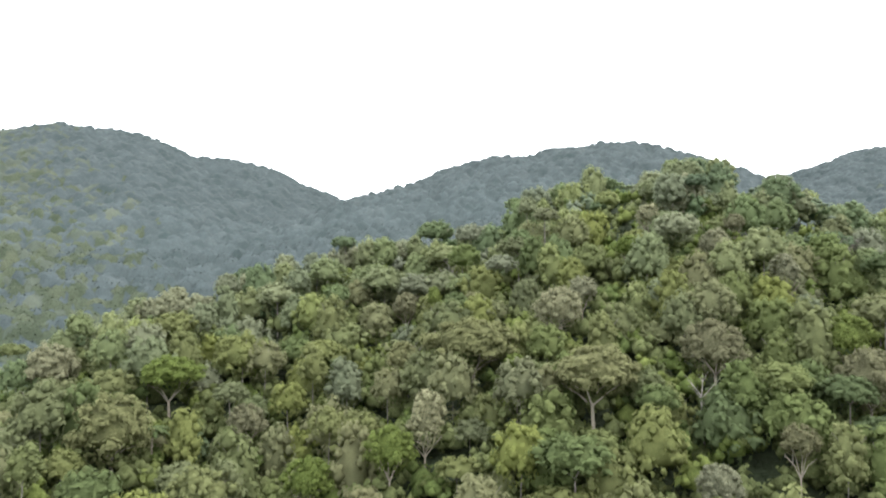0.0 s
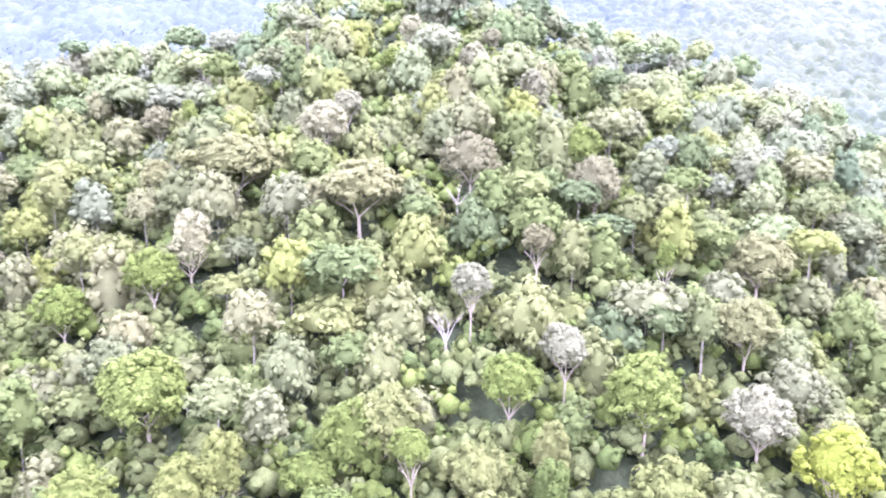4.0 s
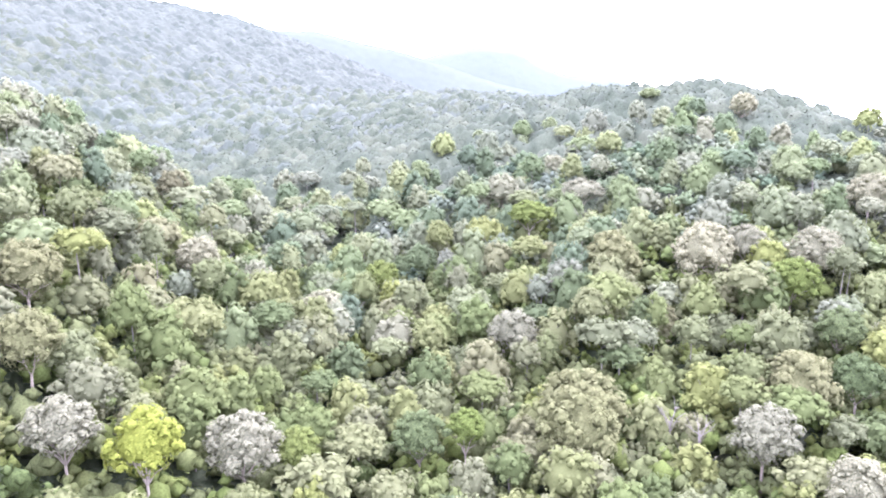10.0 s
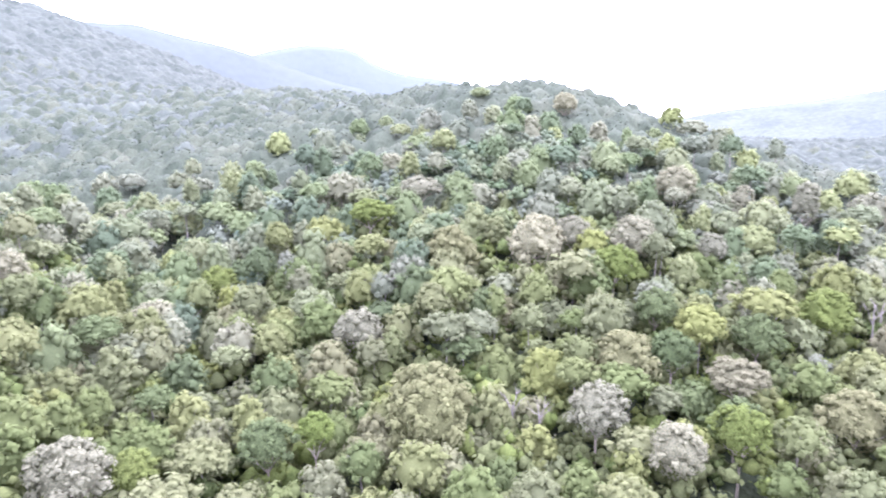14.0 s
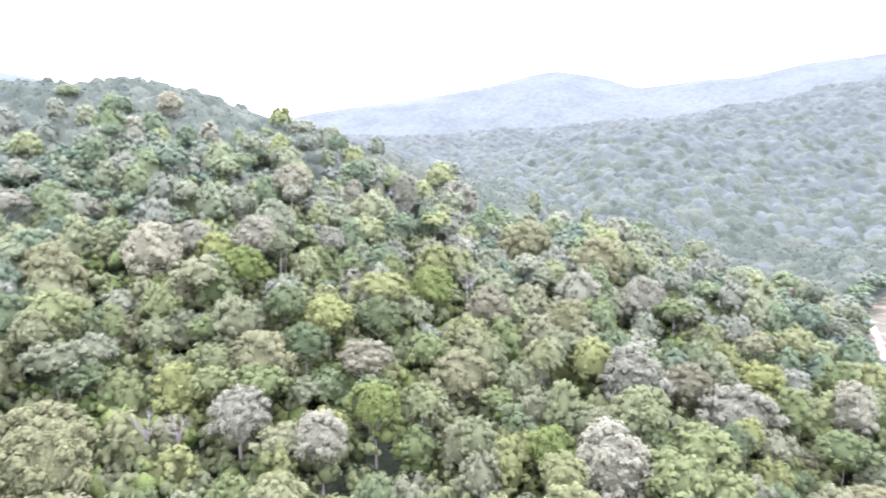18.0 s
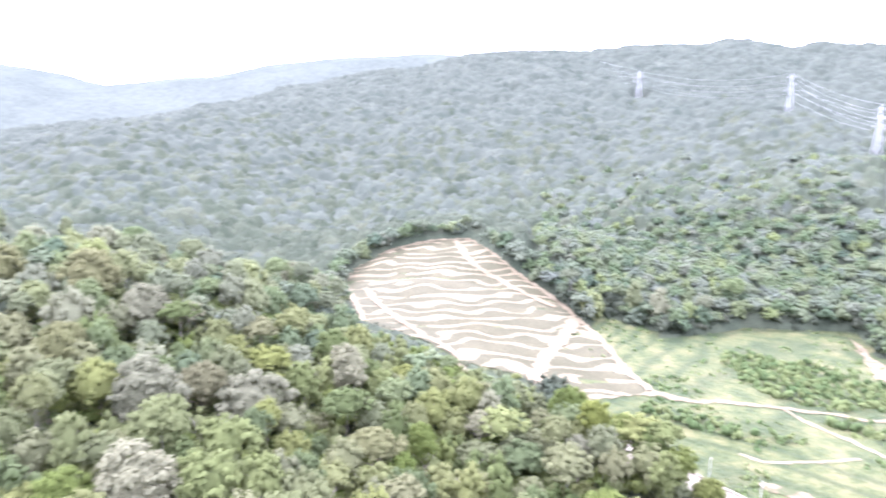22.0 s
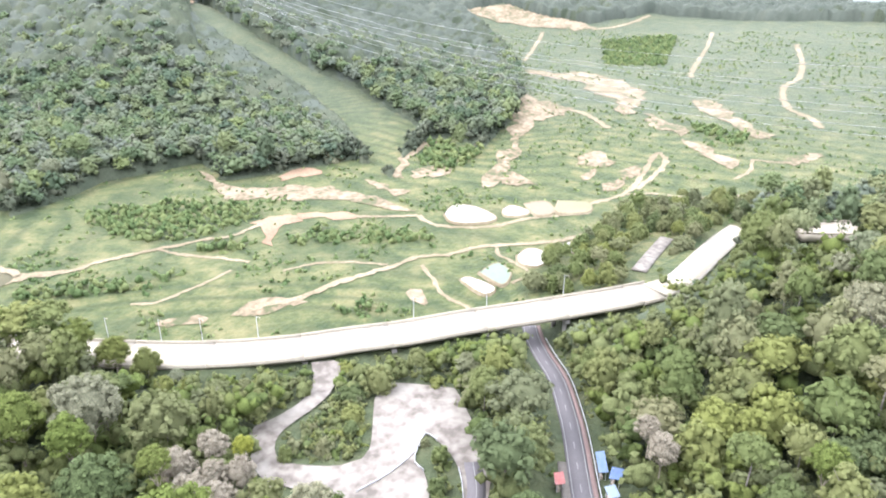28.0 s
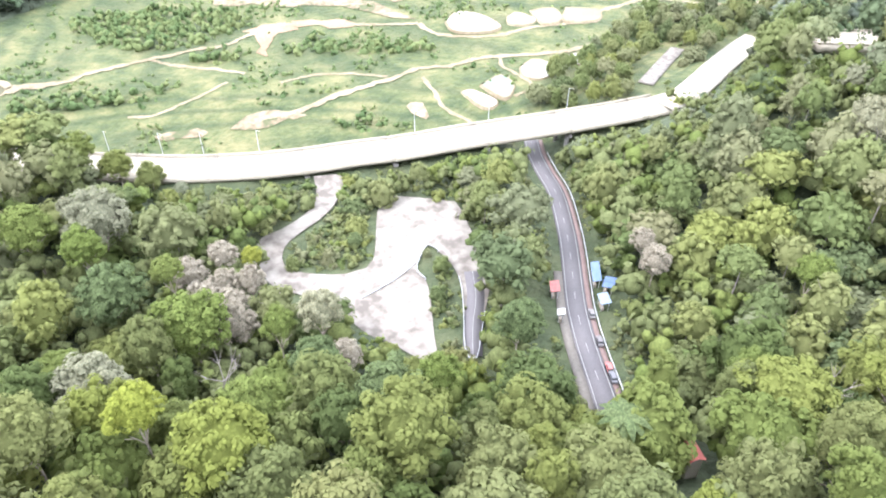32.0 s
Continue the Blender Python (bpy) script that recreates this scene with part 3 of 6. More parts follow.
def crown_cloud(seed, lobes, clumps, leaf, shape="dome", core=0, heart=2):
    """A crown of radius 1 on the origin: a shaded heart, puffs of foliage standing out of it, and leaf sprays all over the puffs."""
    g = np.random.default_rng(seed)
    cv, cf = ICO[core]
    hv, hf = ICO[heart]
    wide, high, mid = {"dome": (0.76, 0.80, 0.04), "umbrella": (0.82, 0.50, 0.08), "tall": (0.58, 1.05, 0.36)}[shape]
    # the whole crown leans and bulges unevenly
    lean, turn = g.uniform(-0.10, 0.10, 2), g.uniform(0, 6.28)
    uneven = g.uniform(0.05, 0.2)

    def bulge(ang):
        return 1 + uneven * np.sin(2 * ang + turn) + 0.6 * uneven * np.sin(3 * ang + 2 * turn)

    h = hv * g.uniform(0.90, 1.0, (len(hv), 1)) * [wide * 0.90, wide * 0.90, high * 0.90]
    h[:, 2] = np.where(h[:, 2] < 0, h[:, 2] * 0.4, h[:, 2]) + mid
    verts, tris, centres, count = [h], [hf], [], len(hv)
    small = (24 / lobes) ** 0.5
    for i in range(lobes):
        k = (i + 0.5) / lobes
        ang = i * 2.399 + g.uniform(-0.6, 0.6)
        up = 1 - 1.42 * k
        rim = np.sqrt(max(0, 1 - up * up)) * g.uniform(0.93, 1.03) * bulge(ang)
        size = min(0.44, g.choice([0.17, 0.22, 0.27, 0.31]) * g.uniform(0.9, 1.15) * small)
        hgt = up * high * (1 if up > 0 else 0.75) * g.uniform(0.94, 1.03) + mid
        c = np.array([rim * wide * np.cos(ang) + lean[0] * hgt, rim * wide * np.sin(ang) + lean[1] * hgt, hgt])
        flat = g.uniform(0.5, 0.7) if shape == "umbrella" else g.uniform(0.75, 1.0)
        centres.append((c, size, flat))
        if i % 6 == 0:
            centres.append((np.array([0, 0, mid]), wide * 0.93, high / wide))
        v = cv * g.uniform(0.66, 0.92, (len(cv), 1)) * size * [1, 1, flat] + c
        verts.append(v)
        tris.append(cf + count)
        count += len(v)
    area = np.array([q[1] ** 1.7 if q[1] < 0.46 else 0.16 for q in centres])
    share = np.round(clumps * area / area.sum()).astype(int)
    quads = []
    for (c, size, flat), per in zip(centres, share):
        out = c - [0, 0, mid - 0.3] if size < 0.46 else np.array([0, 0, 0.3])
        d = g.normal(size=(per, 3)) + (np.array([0, 0, 0.45]) + out / max(1e-6, np.linalg.norm(out)) * 0.55 if size < 0.46 else np.array([0, 0, 0.12]))
        d /= np.linalg.norm(d, axis=1)[:, None]
        p = c + d * size * [1, 1, flat] * g.uniform(0.94, 1.07, (per, 1))
        nrm = d * [1, 1, 1 / flat] + [0, 0, 0.25] + g.normal(size=(per, 3)) * 0.11
        nrm /= np.linalg.norm(nrm, axis=1)[:, None]
        a = np.cross(nrm, g.normal(size=(per, 3)))
        a /= np.linalg.norm(a, axis=1)[:, None]
        b = np.cross(nrm, a)
        s = leaf * g.uniform(0.55, 1.35, (per, 1))
        w = s * g.uniform(0.5, 0.9, (per, 1))
        bend = nrm * s * 0.2
        q = np.stack([p - a * s - bend, p + b * w, p + a * s - bend, p - b * w], 1).reshape(-1, 3)
        verts.append(q)
        quads.append(np.arange(per * 4).reshape(-1, 4) + count)
        count += len(q)
    return np.concatenate(verts), np.concatenate(quads), np.concatenate(tris)


def limb(bm, a, b, ra, rb, sides=6):
    a, b = Vector(a), Vector(b)
    turn = (b - a).to_track_quat("Z", "Y").to_matrix()
    rings = []
    for p, r in ((a, ra), (b, rb)):
        rings.append([bm.verts.new(p + turn @ Vector((r * math.cos(6.2832 * i / sides), r * math.sin(6.2832 * i / sides), 0))) for i in range(sides)])
    for i in range(sides):
        bm.faces.new((rings[0][i], rings[0][(i + 1) % sides], rings[1][(i + 1) % sides], rings[1][i]))
    bm.faces.new(rings[1])
    bm.faces.new(rings[0][::-1])


def trunk_mesh(seed):
    """Height 1 from the ground to the crown's middle, with forking limbs; crown radius about 0.5."""
    g = random.Random(seed)
    bm = bmesh.new()
    bend = Vector((g.uniform(-0.03, 0.03), g.uniform(-0.03, 0.03), 0.62))
    limb(bm, (0, 0, -0.12), bend, 0.028, 0.019, 7)
    n = g.randint(4, 6)
    for i in range(n):
        an = 6.28 * i / n + g.uniform(-0.4, 0.4)
        mid = bend + Vector((0.15 * math.cos(an), 0.15 * math.sin(an), g.uniform(0.12, 0.24)))
        limb(bm, bend - Vector((0, 0, 0.03)), mid, 0.014, 0.009, 5)
        for w in (-0.5, 0.5):
            limb(bm, mid, mid + Vector((0.2 * math.cos(an + w), 0.2 * math.sin(an + w), g.uniform(0.08, 0.18))), 0.009, 0.004, 4)
    me = bpy.data.meshes.new("trunk")
    bm.to_mesh(me)
    bm.free()
    me.materials.append(BARK)
    return me


TRUNKS = [trunk_mesh(s) for s in range(4)]
FORMS = [("dome", 22), ("dome", 28), ("umbrella", 18), ("dome", 18), ("tall", 18), ("dome", 34), ("umbrella", 24), ("tall", 14)]
NEAR_CLOUDS = [crown_cloud(40 + i, n + 26, 2400, 0.044, shape) for i, (shape, n) in enumerate(FORMS)]
MID_CLOUDS = [crown_cloud(60 + i, min(n + 14, 40), 600, 0.068, shape, 0, 2) for i, (shape, n) in enumerate(FORMS * 2)]
BACK_CLOUDS = [crown_cloud(80 + i, 12, 60, 0.11, shape, 0, 1) for i, (shape, n) in enumerate(FORMS)]
LOW_CLOUDS = [crown_cloud(120 + i, 4, 16, 0.2, "dome", 0, 1) for i in range(6)]
CROWNS = {}


def crown_mesh(form, mat):
    key = (form, mat.name)
    if key not in CROWNS:
        v, q, t = NEAR_CLOUDS[form]
        CROWNS[key] = mesh_of("crown", v, [q, t], mat, smooth=True)
    return CROWNS[key]


def tree(name, x, y, radius, height, form, mat, spin, label, group, flat=1.0):
    """A standing tree: trunk with limbs, and a leafy crown whose top is at that height."""
    base = float(ground(x, y))
    ob = new(name)
    ob.location, ob.rotation_euler = (x, y, base), (0, 0, spin)
    tagged(ob, label, "tree", group)
    mid = height - radius * (1.5 if FORMS[form][0] == "tall" else 0.6 if FORMS[form][0] == "umbrella" else 0.9) * flat
    t = part("trunk", TRUNKS[(form + int(abs(x))) % 4], BARK, ob)
    t.scale = (radius * 1.9, radius * 1.9, mid)
    c = part("crown", crown_mesh(form, mat), mat, ob)
    c.location, c.scale = (0, 0, mid), (radius, radius, radius * flat)
    return ob


TOWER_FEET = [(-98, -643), (-41, -789), (117, -873)]


def clear_of(x, y, top):
    """True where a tree of that height neither stands on open land nor hides a road or clearing from the camera."""
    x, y = np.asarray(x, float), np.asarray(y, float)
    ok = np.ones(x.shape, bool)
    lift = EYE[2] - ground(x, y)
    reach = lift / np.maximum(lift - top, 5)
    over_road = np.maximum(1, (EYE[2] - 4) / np.maximum(lift - top, 5))
    over_deck = np.maximum(1, (EYE[2] - 11) / np.maximum(lift - top, 5))
    for k in (0.0, 0.17, 0.33, 0.5, 0.67, 0.83, 1.0):
        px, py = x * (1 + (reach - 1) * k), y * (1 + (reach - 1) * k)
        for poly in (PAD, TERRACE, STRIP):
            ok &= ~inside(poly, px, py)
        ok &= near_line(ROAD[:-1], px, py)[0] > 5.8
        ok &= near_line(ROAD[4:-1], px, py)[0] > 6.8
        for sx, sy in ((-63.4, -37.5), (-62, -36), (-75.6, -90), (-72.5, -84), (-87, -86)):
            ok &= np.hypot(px - sx, py - sy) > 6
        ok &= np.hypot(px + 62.6, py + 36.5) > 6.5
        for tx, ty in TOWER_FEET:
            ok &= np.hypot(px - tx, py - ty) > 13
        px, py = x * (1 + (over_deck - 1) * k), y * (1 + (over_deck - 1) * k)
        for line in (RAMP[2:], [(2, -191, 11)] + DECK[2:]):
            ok &= near_line(line, px, py)[0] > 6.5
        px, py = x * (1 + (over_road - 1) * k), y * (1 + (over_road - 1) * k)
        ok &= (near_line(FAR_ROAD, px, py)[0] > 9) & (near_line(CHUTE, px, py)[0] > 5)
    for poly in (FARM, STRIP, MEADOW):
        ok &= ~inside(poly, x, y)
    ok &= (near_line(DECK, x, y)[0] > 7) & ~beyond_deck(x, y)
    return ok


def fitting(x, y, tops):
    """The share of its full height that keeps each tree out of the camera's sight lines: 1, 0.66, 0.4, 0.2 or 0."""
    share = np.zeros(x.shape)
    for k in (0.2, 0.4, 0.66, 1.0):
        share = np.where(clear_of(x, y, tops * k + 0.5), k, share)
    low = (np.hypot(x + 42, y + 133) < 13) | (near_line([(-58, -117, 0), (-50, -90, 0)], x, y)[0] < 5)
    return np.where(low, np.minimum(share, 0.2), share)


def scatter(r0, r1, a0, a1, gap, seed):
    """Uneven planting over a sector of a ring, on a jittered grid."""
    g = np.random.default_rng(seed)
    n = int(2 * r1 / gap) + 2
    i, j = np.meshgrid(np.arange(n), np.arange(n))
    x = (i + 0.5 * (j % 2) + g.uniform(-0.36, 0.36, i.shape)) * gap - r1
    y = (j + g.uniform(-0.36, 0.36, i.shape)) * gap - r1
    x, y = x.ravel(), y.ravel()
    d, az = np.hypot(x, y), np.degrees(np.arctan2(x, y)) % 360
    keep = (d > r0) & (d <= r1) & ((az - a0) % 360 <= a1 - a0)
    return x[keep], y[keep]


def behind(x, y):
    """True on slopes that the ridges hide from the camera."""
    hid = np.zeros(x.shape, bool)
    z = ground(x, y) + 16
    for k in np.linspace(0.35, 0.97, 22):
        hid |= land(x * k, y * k) + 6 > EYE[2] + (z - EYE[2]) * k
    return hid


def woods(name, label, xs, ys, clouds, r_lo, r_hi, h_lo, h_hi, mat, seed, share=None, tall=(1.0, 1.5)):
    """Many crowns joined into one mesh."""
    g = np.random.default_rng(seed)
    n = len(xs)
    rad, top = g.uniform(r_lo, r_hi, n), g.uniform(h_lo, h_hi, n)
    if share is not None:
        rad, top = rad * (0.35 + 0.65 * share), top * np.maximum(share, 0.12)
    zs = ground(xs, ys)
    tone, form, spin = g.random(n), g.integers(0, len(clouds), n), g.uniform(0, 6.28, n)
    vs, qs, ts, tn, count = [], [], [], [], 0
    for f, (cv, cq, ct) in enumerate(clouds):
        pick = np.where(form == f)[0]
        if not len(pick):
            continue
        c, s = np.cos(spin[pick])[:, None], np.sin(spin[pick])[:, None]
        rr = rad[pick][:, None]
        v = np.stack([(cv[:, 0] * c - cv[:, 1] * s) * rr + xs[pick][:, None], (cv[:, 0] * s + cv[:, 1] * c) * rr + ys[pick][:, None],
                      (cv[:, 2] - cv[:, 2].max()) * rr * g.uniform(*tall, (len(pick), 1)) + (zs + top)[pick][:, None]], -1)
        off = (np.arange(len(pick)) * len(cv) + count)[:, None, None]
        vs.append(v.reshape(-1, 3))
        qs.append((cq[None] + off).reshape(-1, 4))
        ts.append((ct[None] + off).reshape(-1, 3))
        tn.append(np.repeat(tone[pick], len(cv)))
        count += v.shape[0] * v.shape[1]
    ob = new(name, mesh_of(name, np.concatenate(vs), [np.concatenate(qs), np.concatenate(ts)], mat, np.concatenate(tn), True))
    tagged(ob, label, "forest", kind="stuff")
    return rad, top


# ---- trees that stand out from the canopy: x, y, crown radius, form ----
PALE = [(-9, 152, 6.0, 4), (82, 184, 4.6, 4), (49, 238, 8.9, 0), (56, 221, 4.4, 3), (23, 182, 7.1, 0), (30, 187, 4.6, 0), (-114, 189, 8.1, 0), (70, 201, 5.2, 3), (92, 231, 4.9, 0), (83, 90, 6.3, 0), (55, 107, 4.7, 3), (43, 124, 4.6, 0), (180, 92, 7.7, 0), (167, 124, 7.2, 0), (267, 27, 8.3, 6), (179, 35, 7.4, 3), (105, 71, 7.8, 0)]
PALE_B = [(225, -15, 11.5, 5), (232, -28, 7.3, 0), (229, -47, 9.2, 1), (275, -71, 9.2, 0), (364, -37, 7.1, 0), (227, -72, 5.5, 3), (277, -147, 11.2, 0), (262, -92, 5.0, 4), (265, -116, 8.0, 4), (175, -164, 10.0, 5), (145, -24, 7.6, 0), (132, -38, 6.9, 1)]
PALE_C = [(136, -126, 11.5, 5), (119, -146, 11.5, 5), (103, -91, 11.1, 5), (107, -178, 8.3, 4), (64, -179, 4.8, 0), (35, -178, 5.0, 0), (8, -146, 8.2, 0), (14, -88, 7.1, 5), (-155, -79, 6.9, 1), (-25, -95, 5.0, 0), (13, -155, 3.0, 3)]
LIME = [(-75, 176, 8.6, 2), (11, 159, 3.9, 4), (84, 160, 6.4, 5), (46, 204, 4.2, 0), (-10, 206, 3.3, 4), (-33, 148, 5.7, 5), (-16, 147, 6.1, 0), (65, 97, 8.0, 5), (43, 103, 5.7, 0), (-16, 120, 8.5, 1), (85, 122, 3.0, 4), (24, 96, 3.5, 3), (112, 64, 5.0, 0), (248, 43, 8.7, 2), (135, 36, 4.8, 0), (211, -38, 8.2, 0), (210, 85, 6.4, 0), (193, -93, 9.3, 5), (112, -82, 5.7, 1), (72, -157, 5.4, 4), (73, -146, 3.8, 3), (139, -53, 6.6, 5)]
LIME_B = [(12, -136, 5.4, 5), (-3, -103, 8.0, 5), (-113, -57, 4.3, 0), (-2, -120, 3.7, 0), (-17, -95, 3.7, 3), (22, -148, 6.5, 1), (-6, -70, 5.3, 5), (-36, -68, 4.4, 1)]
GOLD = [(89, 79, 6.7, 3), (8, -72, 4.4, 5), (-18, -114, 2.4, 0)]
STRAW = [(27, 153, 10.1, 6), (1, 173, 11.5, 2), (-76, 149, 9.6, 0), (-17, 182, 5.2, 1), (150, 13, 11.0, 0), (141, 13, 10.2, 0), (220, 12, 10.9, 5), (165, -33, 9.9, 1), (111, 125, 8.0, 0), (93, 107, 6.6, 1), (148, -80, 8.5, 5), (170, -130, 9.8, 5), (224, -148, 11.5, 0), (200, -166, 11.5, 1), (82, -148, 7.7, 2)]
RUST = [(82, 148, 8.0, 5), (80, 213, 3.3, 3), (-53, 168, 5.5, 0), (55, 160, 7.9, 0), (-19, 214, 5.2, 1), (60, 131, 4.0, 0), (207, 163, 6.4, 3), (158, -58, 7.9, 6), (132, -141, 8.1, 0), (179, -106, 8.4, 1)]
EMERALD = [(130, 45, 6.3, 5), (189, -46, 6.8, 0), (170, -46, 6.6, 1), (145, -54, 6.2, 5), (178, -70, 7.3, 0), (-20, -83, 5.2, 0), (-26, -65, 6.8, 5), (-64, -83, 4.6, 1), (-57, -75, 5.4, 5), (9, -118, 7.4, 0)]
DRY = [(-7, -115, 4.5, 0), (-11, -104, 4.5, 3), (-6, -124, 4.5, 0), (-27, -87, 3.5, 3), (-12, -118, 3.5, 1), (-88, -79, 4, 0), (-95, -80, 4, 1), (-17, -116, 3.6, 3), (-14, -127, 3.8, 1), (-20, -112, 3.2, 0), (-12, -111, 3.6, 5), (-97, -86, 3.4, 3)]
BARE = [(-5, 235), (-16, 183), (48, 146), (36, 117), (-7, 233), (108, 204), (202, 31), (253, 24), (267, 47), (330, 287), (147, -12), (150, -6), (196, -108), (111, -117), (14, -465), (20, -455), (5, -150), (-4, -86), (-89, -34), (-150, -74), (267, 49), (200, -112)]
PALMS = [(-70, 155), (-54, -44)]
SPECIAL = [row[:3] for rows in (PALE, PALE_B, PALE_C, LIME, LIME_B, GOLD, STRAW, RUST, EMERALD, DRY) for row in rows]


NAMES = ["broad_crowned_tree", "spreading_tree", "umbrella_tree", "round_crowned_tree", "tall_tree", "many_lobed_tree", "flat_topped_tree", "slender_tree"]
LABELS = ["broad-crowned rainforest tree with dense olive green foliage", "spreading rainforest tree with lumpy green foliage",
          "umbrella-shaped rainforest tree with layered green crown", "round-crowned rainforest tree with dark green leaves",
          "tall narrow rainforest tree with stacked green foliage", "large rainforest tree with a cauliflower-like green crown",
          "flat-topped rainforest tree with thin green crown", "slender rainforest tree with a narrow leafy crown"]


def near_special(x, y):
    return np.array([min((math.hypot(p - a, q - b) / (r * 0.68 + (2.9 if math.hypot(a, b) < 150 else 2.4)) for a, b, r in SPECIAL), default=9) < 1 for p, q in zip(x, y)], bool)


def plant_near():
    g = np.random.default_rng(5)
    xs, ys = scatter(14, 108, -35, 262, 9.2, 11)
    tops = g.uniform(9, 22, len(xs))
    share = fitting(xs, ys, tops)
    skip = near_special(xs, ys)
    for x, y, top, k, no in zip(xs, ys, tops, share, skip):
        f, r, spin, flat = int(g.integers(0, 8)), g.uniform(4.6, 8.8), g.uniform(0, 6.28), g.uniform(1.0, 1.4)
        if k == 0 or no:
            continue
        tree(NAMES[f], x, y, r * (0.8 if f in (4, 7) else 1) * (0.35 + 0.65 * k), top * k, f, LEAF, spin, LABELS[f], NAMES[f].replace("_", " ") + "s on the near slopes", flat if k > 0.5 else 0.8)


def stems(name, xs, ys, rad, top, seed):
    """The pale trunks of a joined canopy, each up into its crown, with two forking limbs."""
    g = np.random.default_rng(seed + 100)
    pick = (top > 8) & (g.random(len(xs)) < 0.8)
    x, y, rad, top = xs[pick], ys[pick], rad[pick], top[pick]
    n, z = len(x), ground(x, y)
    foot = np.stack([x, y, z - 1], -1)
    fork = foot + np.stack([g.uniform(-0.6, 0.6, n), g.uniform(-0.6, 0.6, n), top - rad * 1.05 + 1], -1)
    thick = g.uniform(0.12, 0.26, n)
    vs, qs, count = [], [], 0
    ang = np.arange(5) * 1.2566
    ring = np.stack([np.cos(ang), np.sin(ang), 0 * ang], -1)
    k = np.arange(5)
    q = np.stack([k, (k + 1) % 5, (k + 1) % 5 + 5, k + 5], -1)
    rows = [(foot, fork, thick, thick * 0.65)]
    for side in (0, 2.1, 4.2):
        a = g.uniform(0, 2, n) + side
        rows.append((fork, fork + np.stack([np.cos(a) * rad * 0.55, np.sin(a) * rad * 0.55, rad * g.uniform(0.35, 0.75, n)], -1), thick * 0.55, thick * 0.25))
    for p, r, ra, rb in rows:
        v = np.concatenate([p[:, None] + ring * ra[:, None, None], r[:, None] + ring * rb[:, None, None]], 1).reshape(-1, 3)
        vs.append(v)
        qs.append((q[None] + (np.arange(n) * 10 + count)[:, None, None]).reshape(-1, 4))
        count += len(v)
    tagged(new(name, mesh_of(name, np.concatenate(vs), np.concatenate(qs), BARK_PALE)), "pale slender trunks and limbs below the rainforest canopy", "forest", kind="stuff")


def plant_far():
    """The woods of the near slopes, the valley sides and the edges of fields, and the undergrowth."""
    for name, label, r0, r1, gap, clouds, rr, hh, mat, seed in (
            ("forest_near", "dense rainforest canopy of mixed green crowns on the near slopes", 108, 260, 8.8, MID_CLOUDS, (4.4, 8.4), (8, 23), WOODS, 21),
            ("forest_slope", "rainforest canopy of green crowns paled by painted haze further up the slopes", 170, 400, 8.8, MID_CLOUDS, (4.4, 8.4), (8, 23), WOODS_SLOPE_HAZED, 21),
            ("forest_mid", "rounded rainforest crowns on the valley sides", 230, 700, 6.0, BACK_CLOUDS, (3.8, 6.3), (9.5, 15), WOODS_VALLEY_HAZED, 22),
            ("undergrowth", "dark green undergrowth and saplings between the trees", 14, 270, 5.0, LOW_CLOUDS, (2.8, 4.8), (5, 12), UNDER, 24)):
        x, y = scatter(min(r0, 108), 400 if seed == 21 else r1, -35, 262, gap, seed)
        ok = clear_of(x, y, 0.5)
        if name != "undergrowth":
            ok &= ~near_special(x, y)
        x, y = x[ok], y[ok]
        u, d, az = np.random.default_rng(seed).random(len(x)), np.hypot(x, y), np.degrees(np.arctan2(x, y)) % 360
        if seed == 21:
            # trees further out go to the hazier leaf colour
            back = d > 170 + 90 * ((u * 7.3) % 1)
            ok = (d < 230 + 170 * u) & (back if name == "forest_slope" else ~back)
        elif name == "forest_mid":
            edge = np.minimum.reduce([near_line([(p, q, 0) for p, q in poly + poly[:1]], x, y)[0] for poly in (FARM, STRIP, TERRACE)])
            ok = (d > 230 + 170 * u) & ((edge < 9) | (d < 330) | ((az > 165) & (az < 218) & (d < 430 + 250 * u)))
        else:
            ok = d > 0
        x, y = x[ok], y[ok]
        if name != "undergrowth":
            thin = ~behind(x, y) | (np.arange(len(x)) % 9 == 0)
            x, y = x[thin], y[thin]
        near = name != "forest_mid"
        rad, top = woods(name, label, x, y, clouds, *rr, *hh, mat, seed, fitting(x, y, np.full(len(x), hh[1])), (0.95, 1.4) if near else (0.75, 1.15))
        if seed == 21:
            stems("forest_trunks" if name == "forest_near" else "slope_trunks", x, y, rad, top, seed)


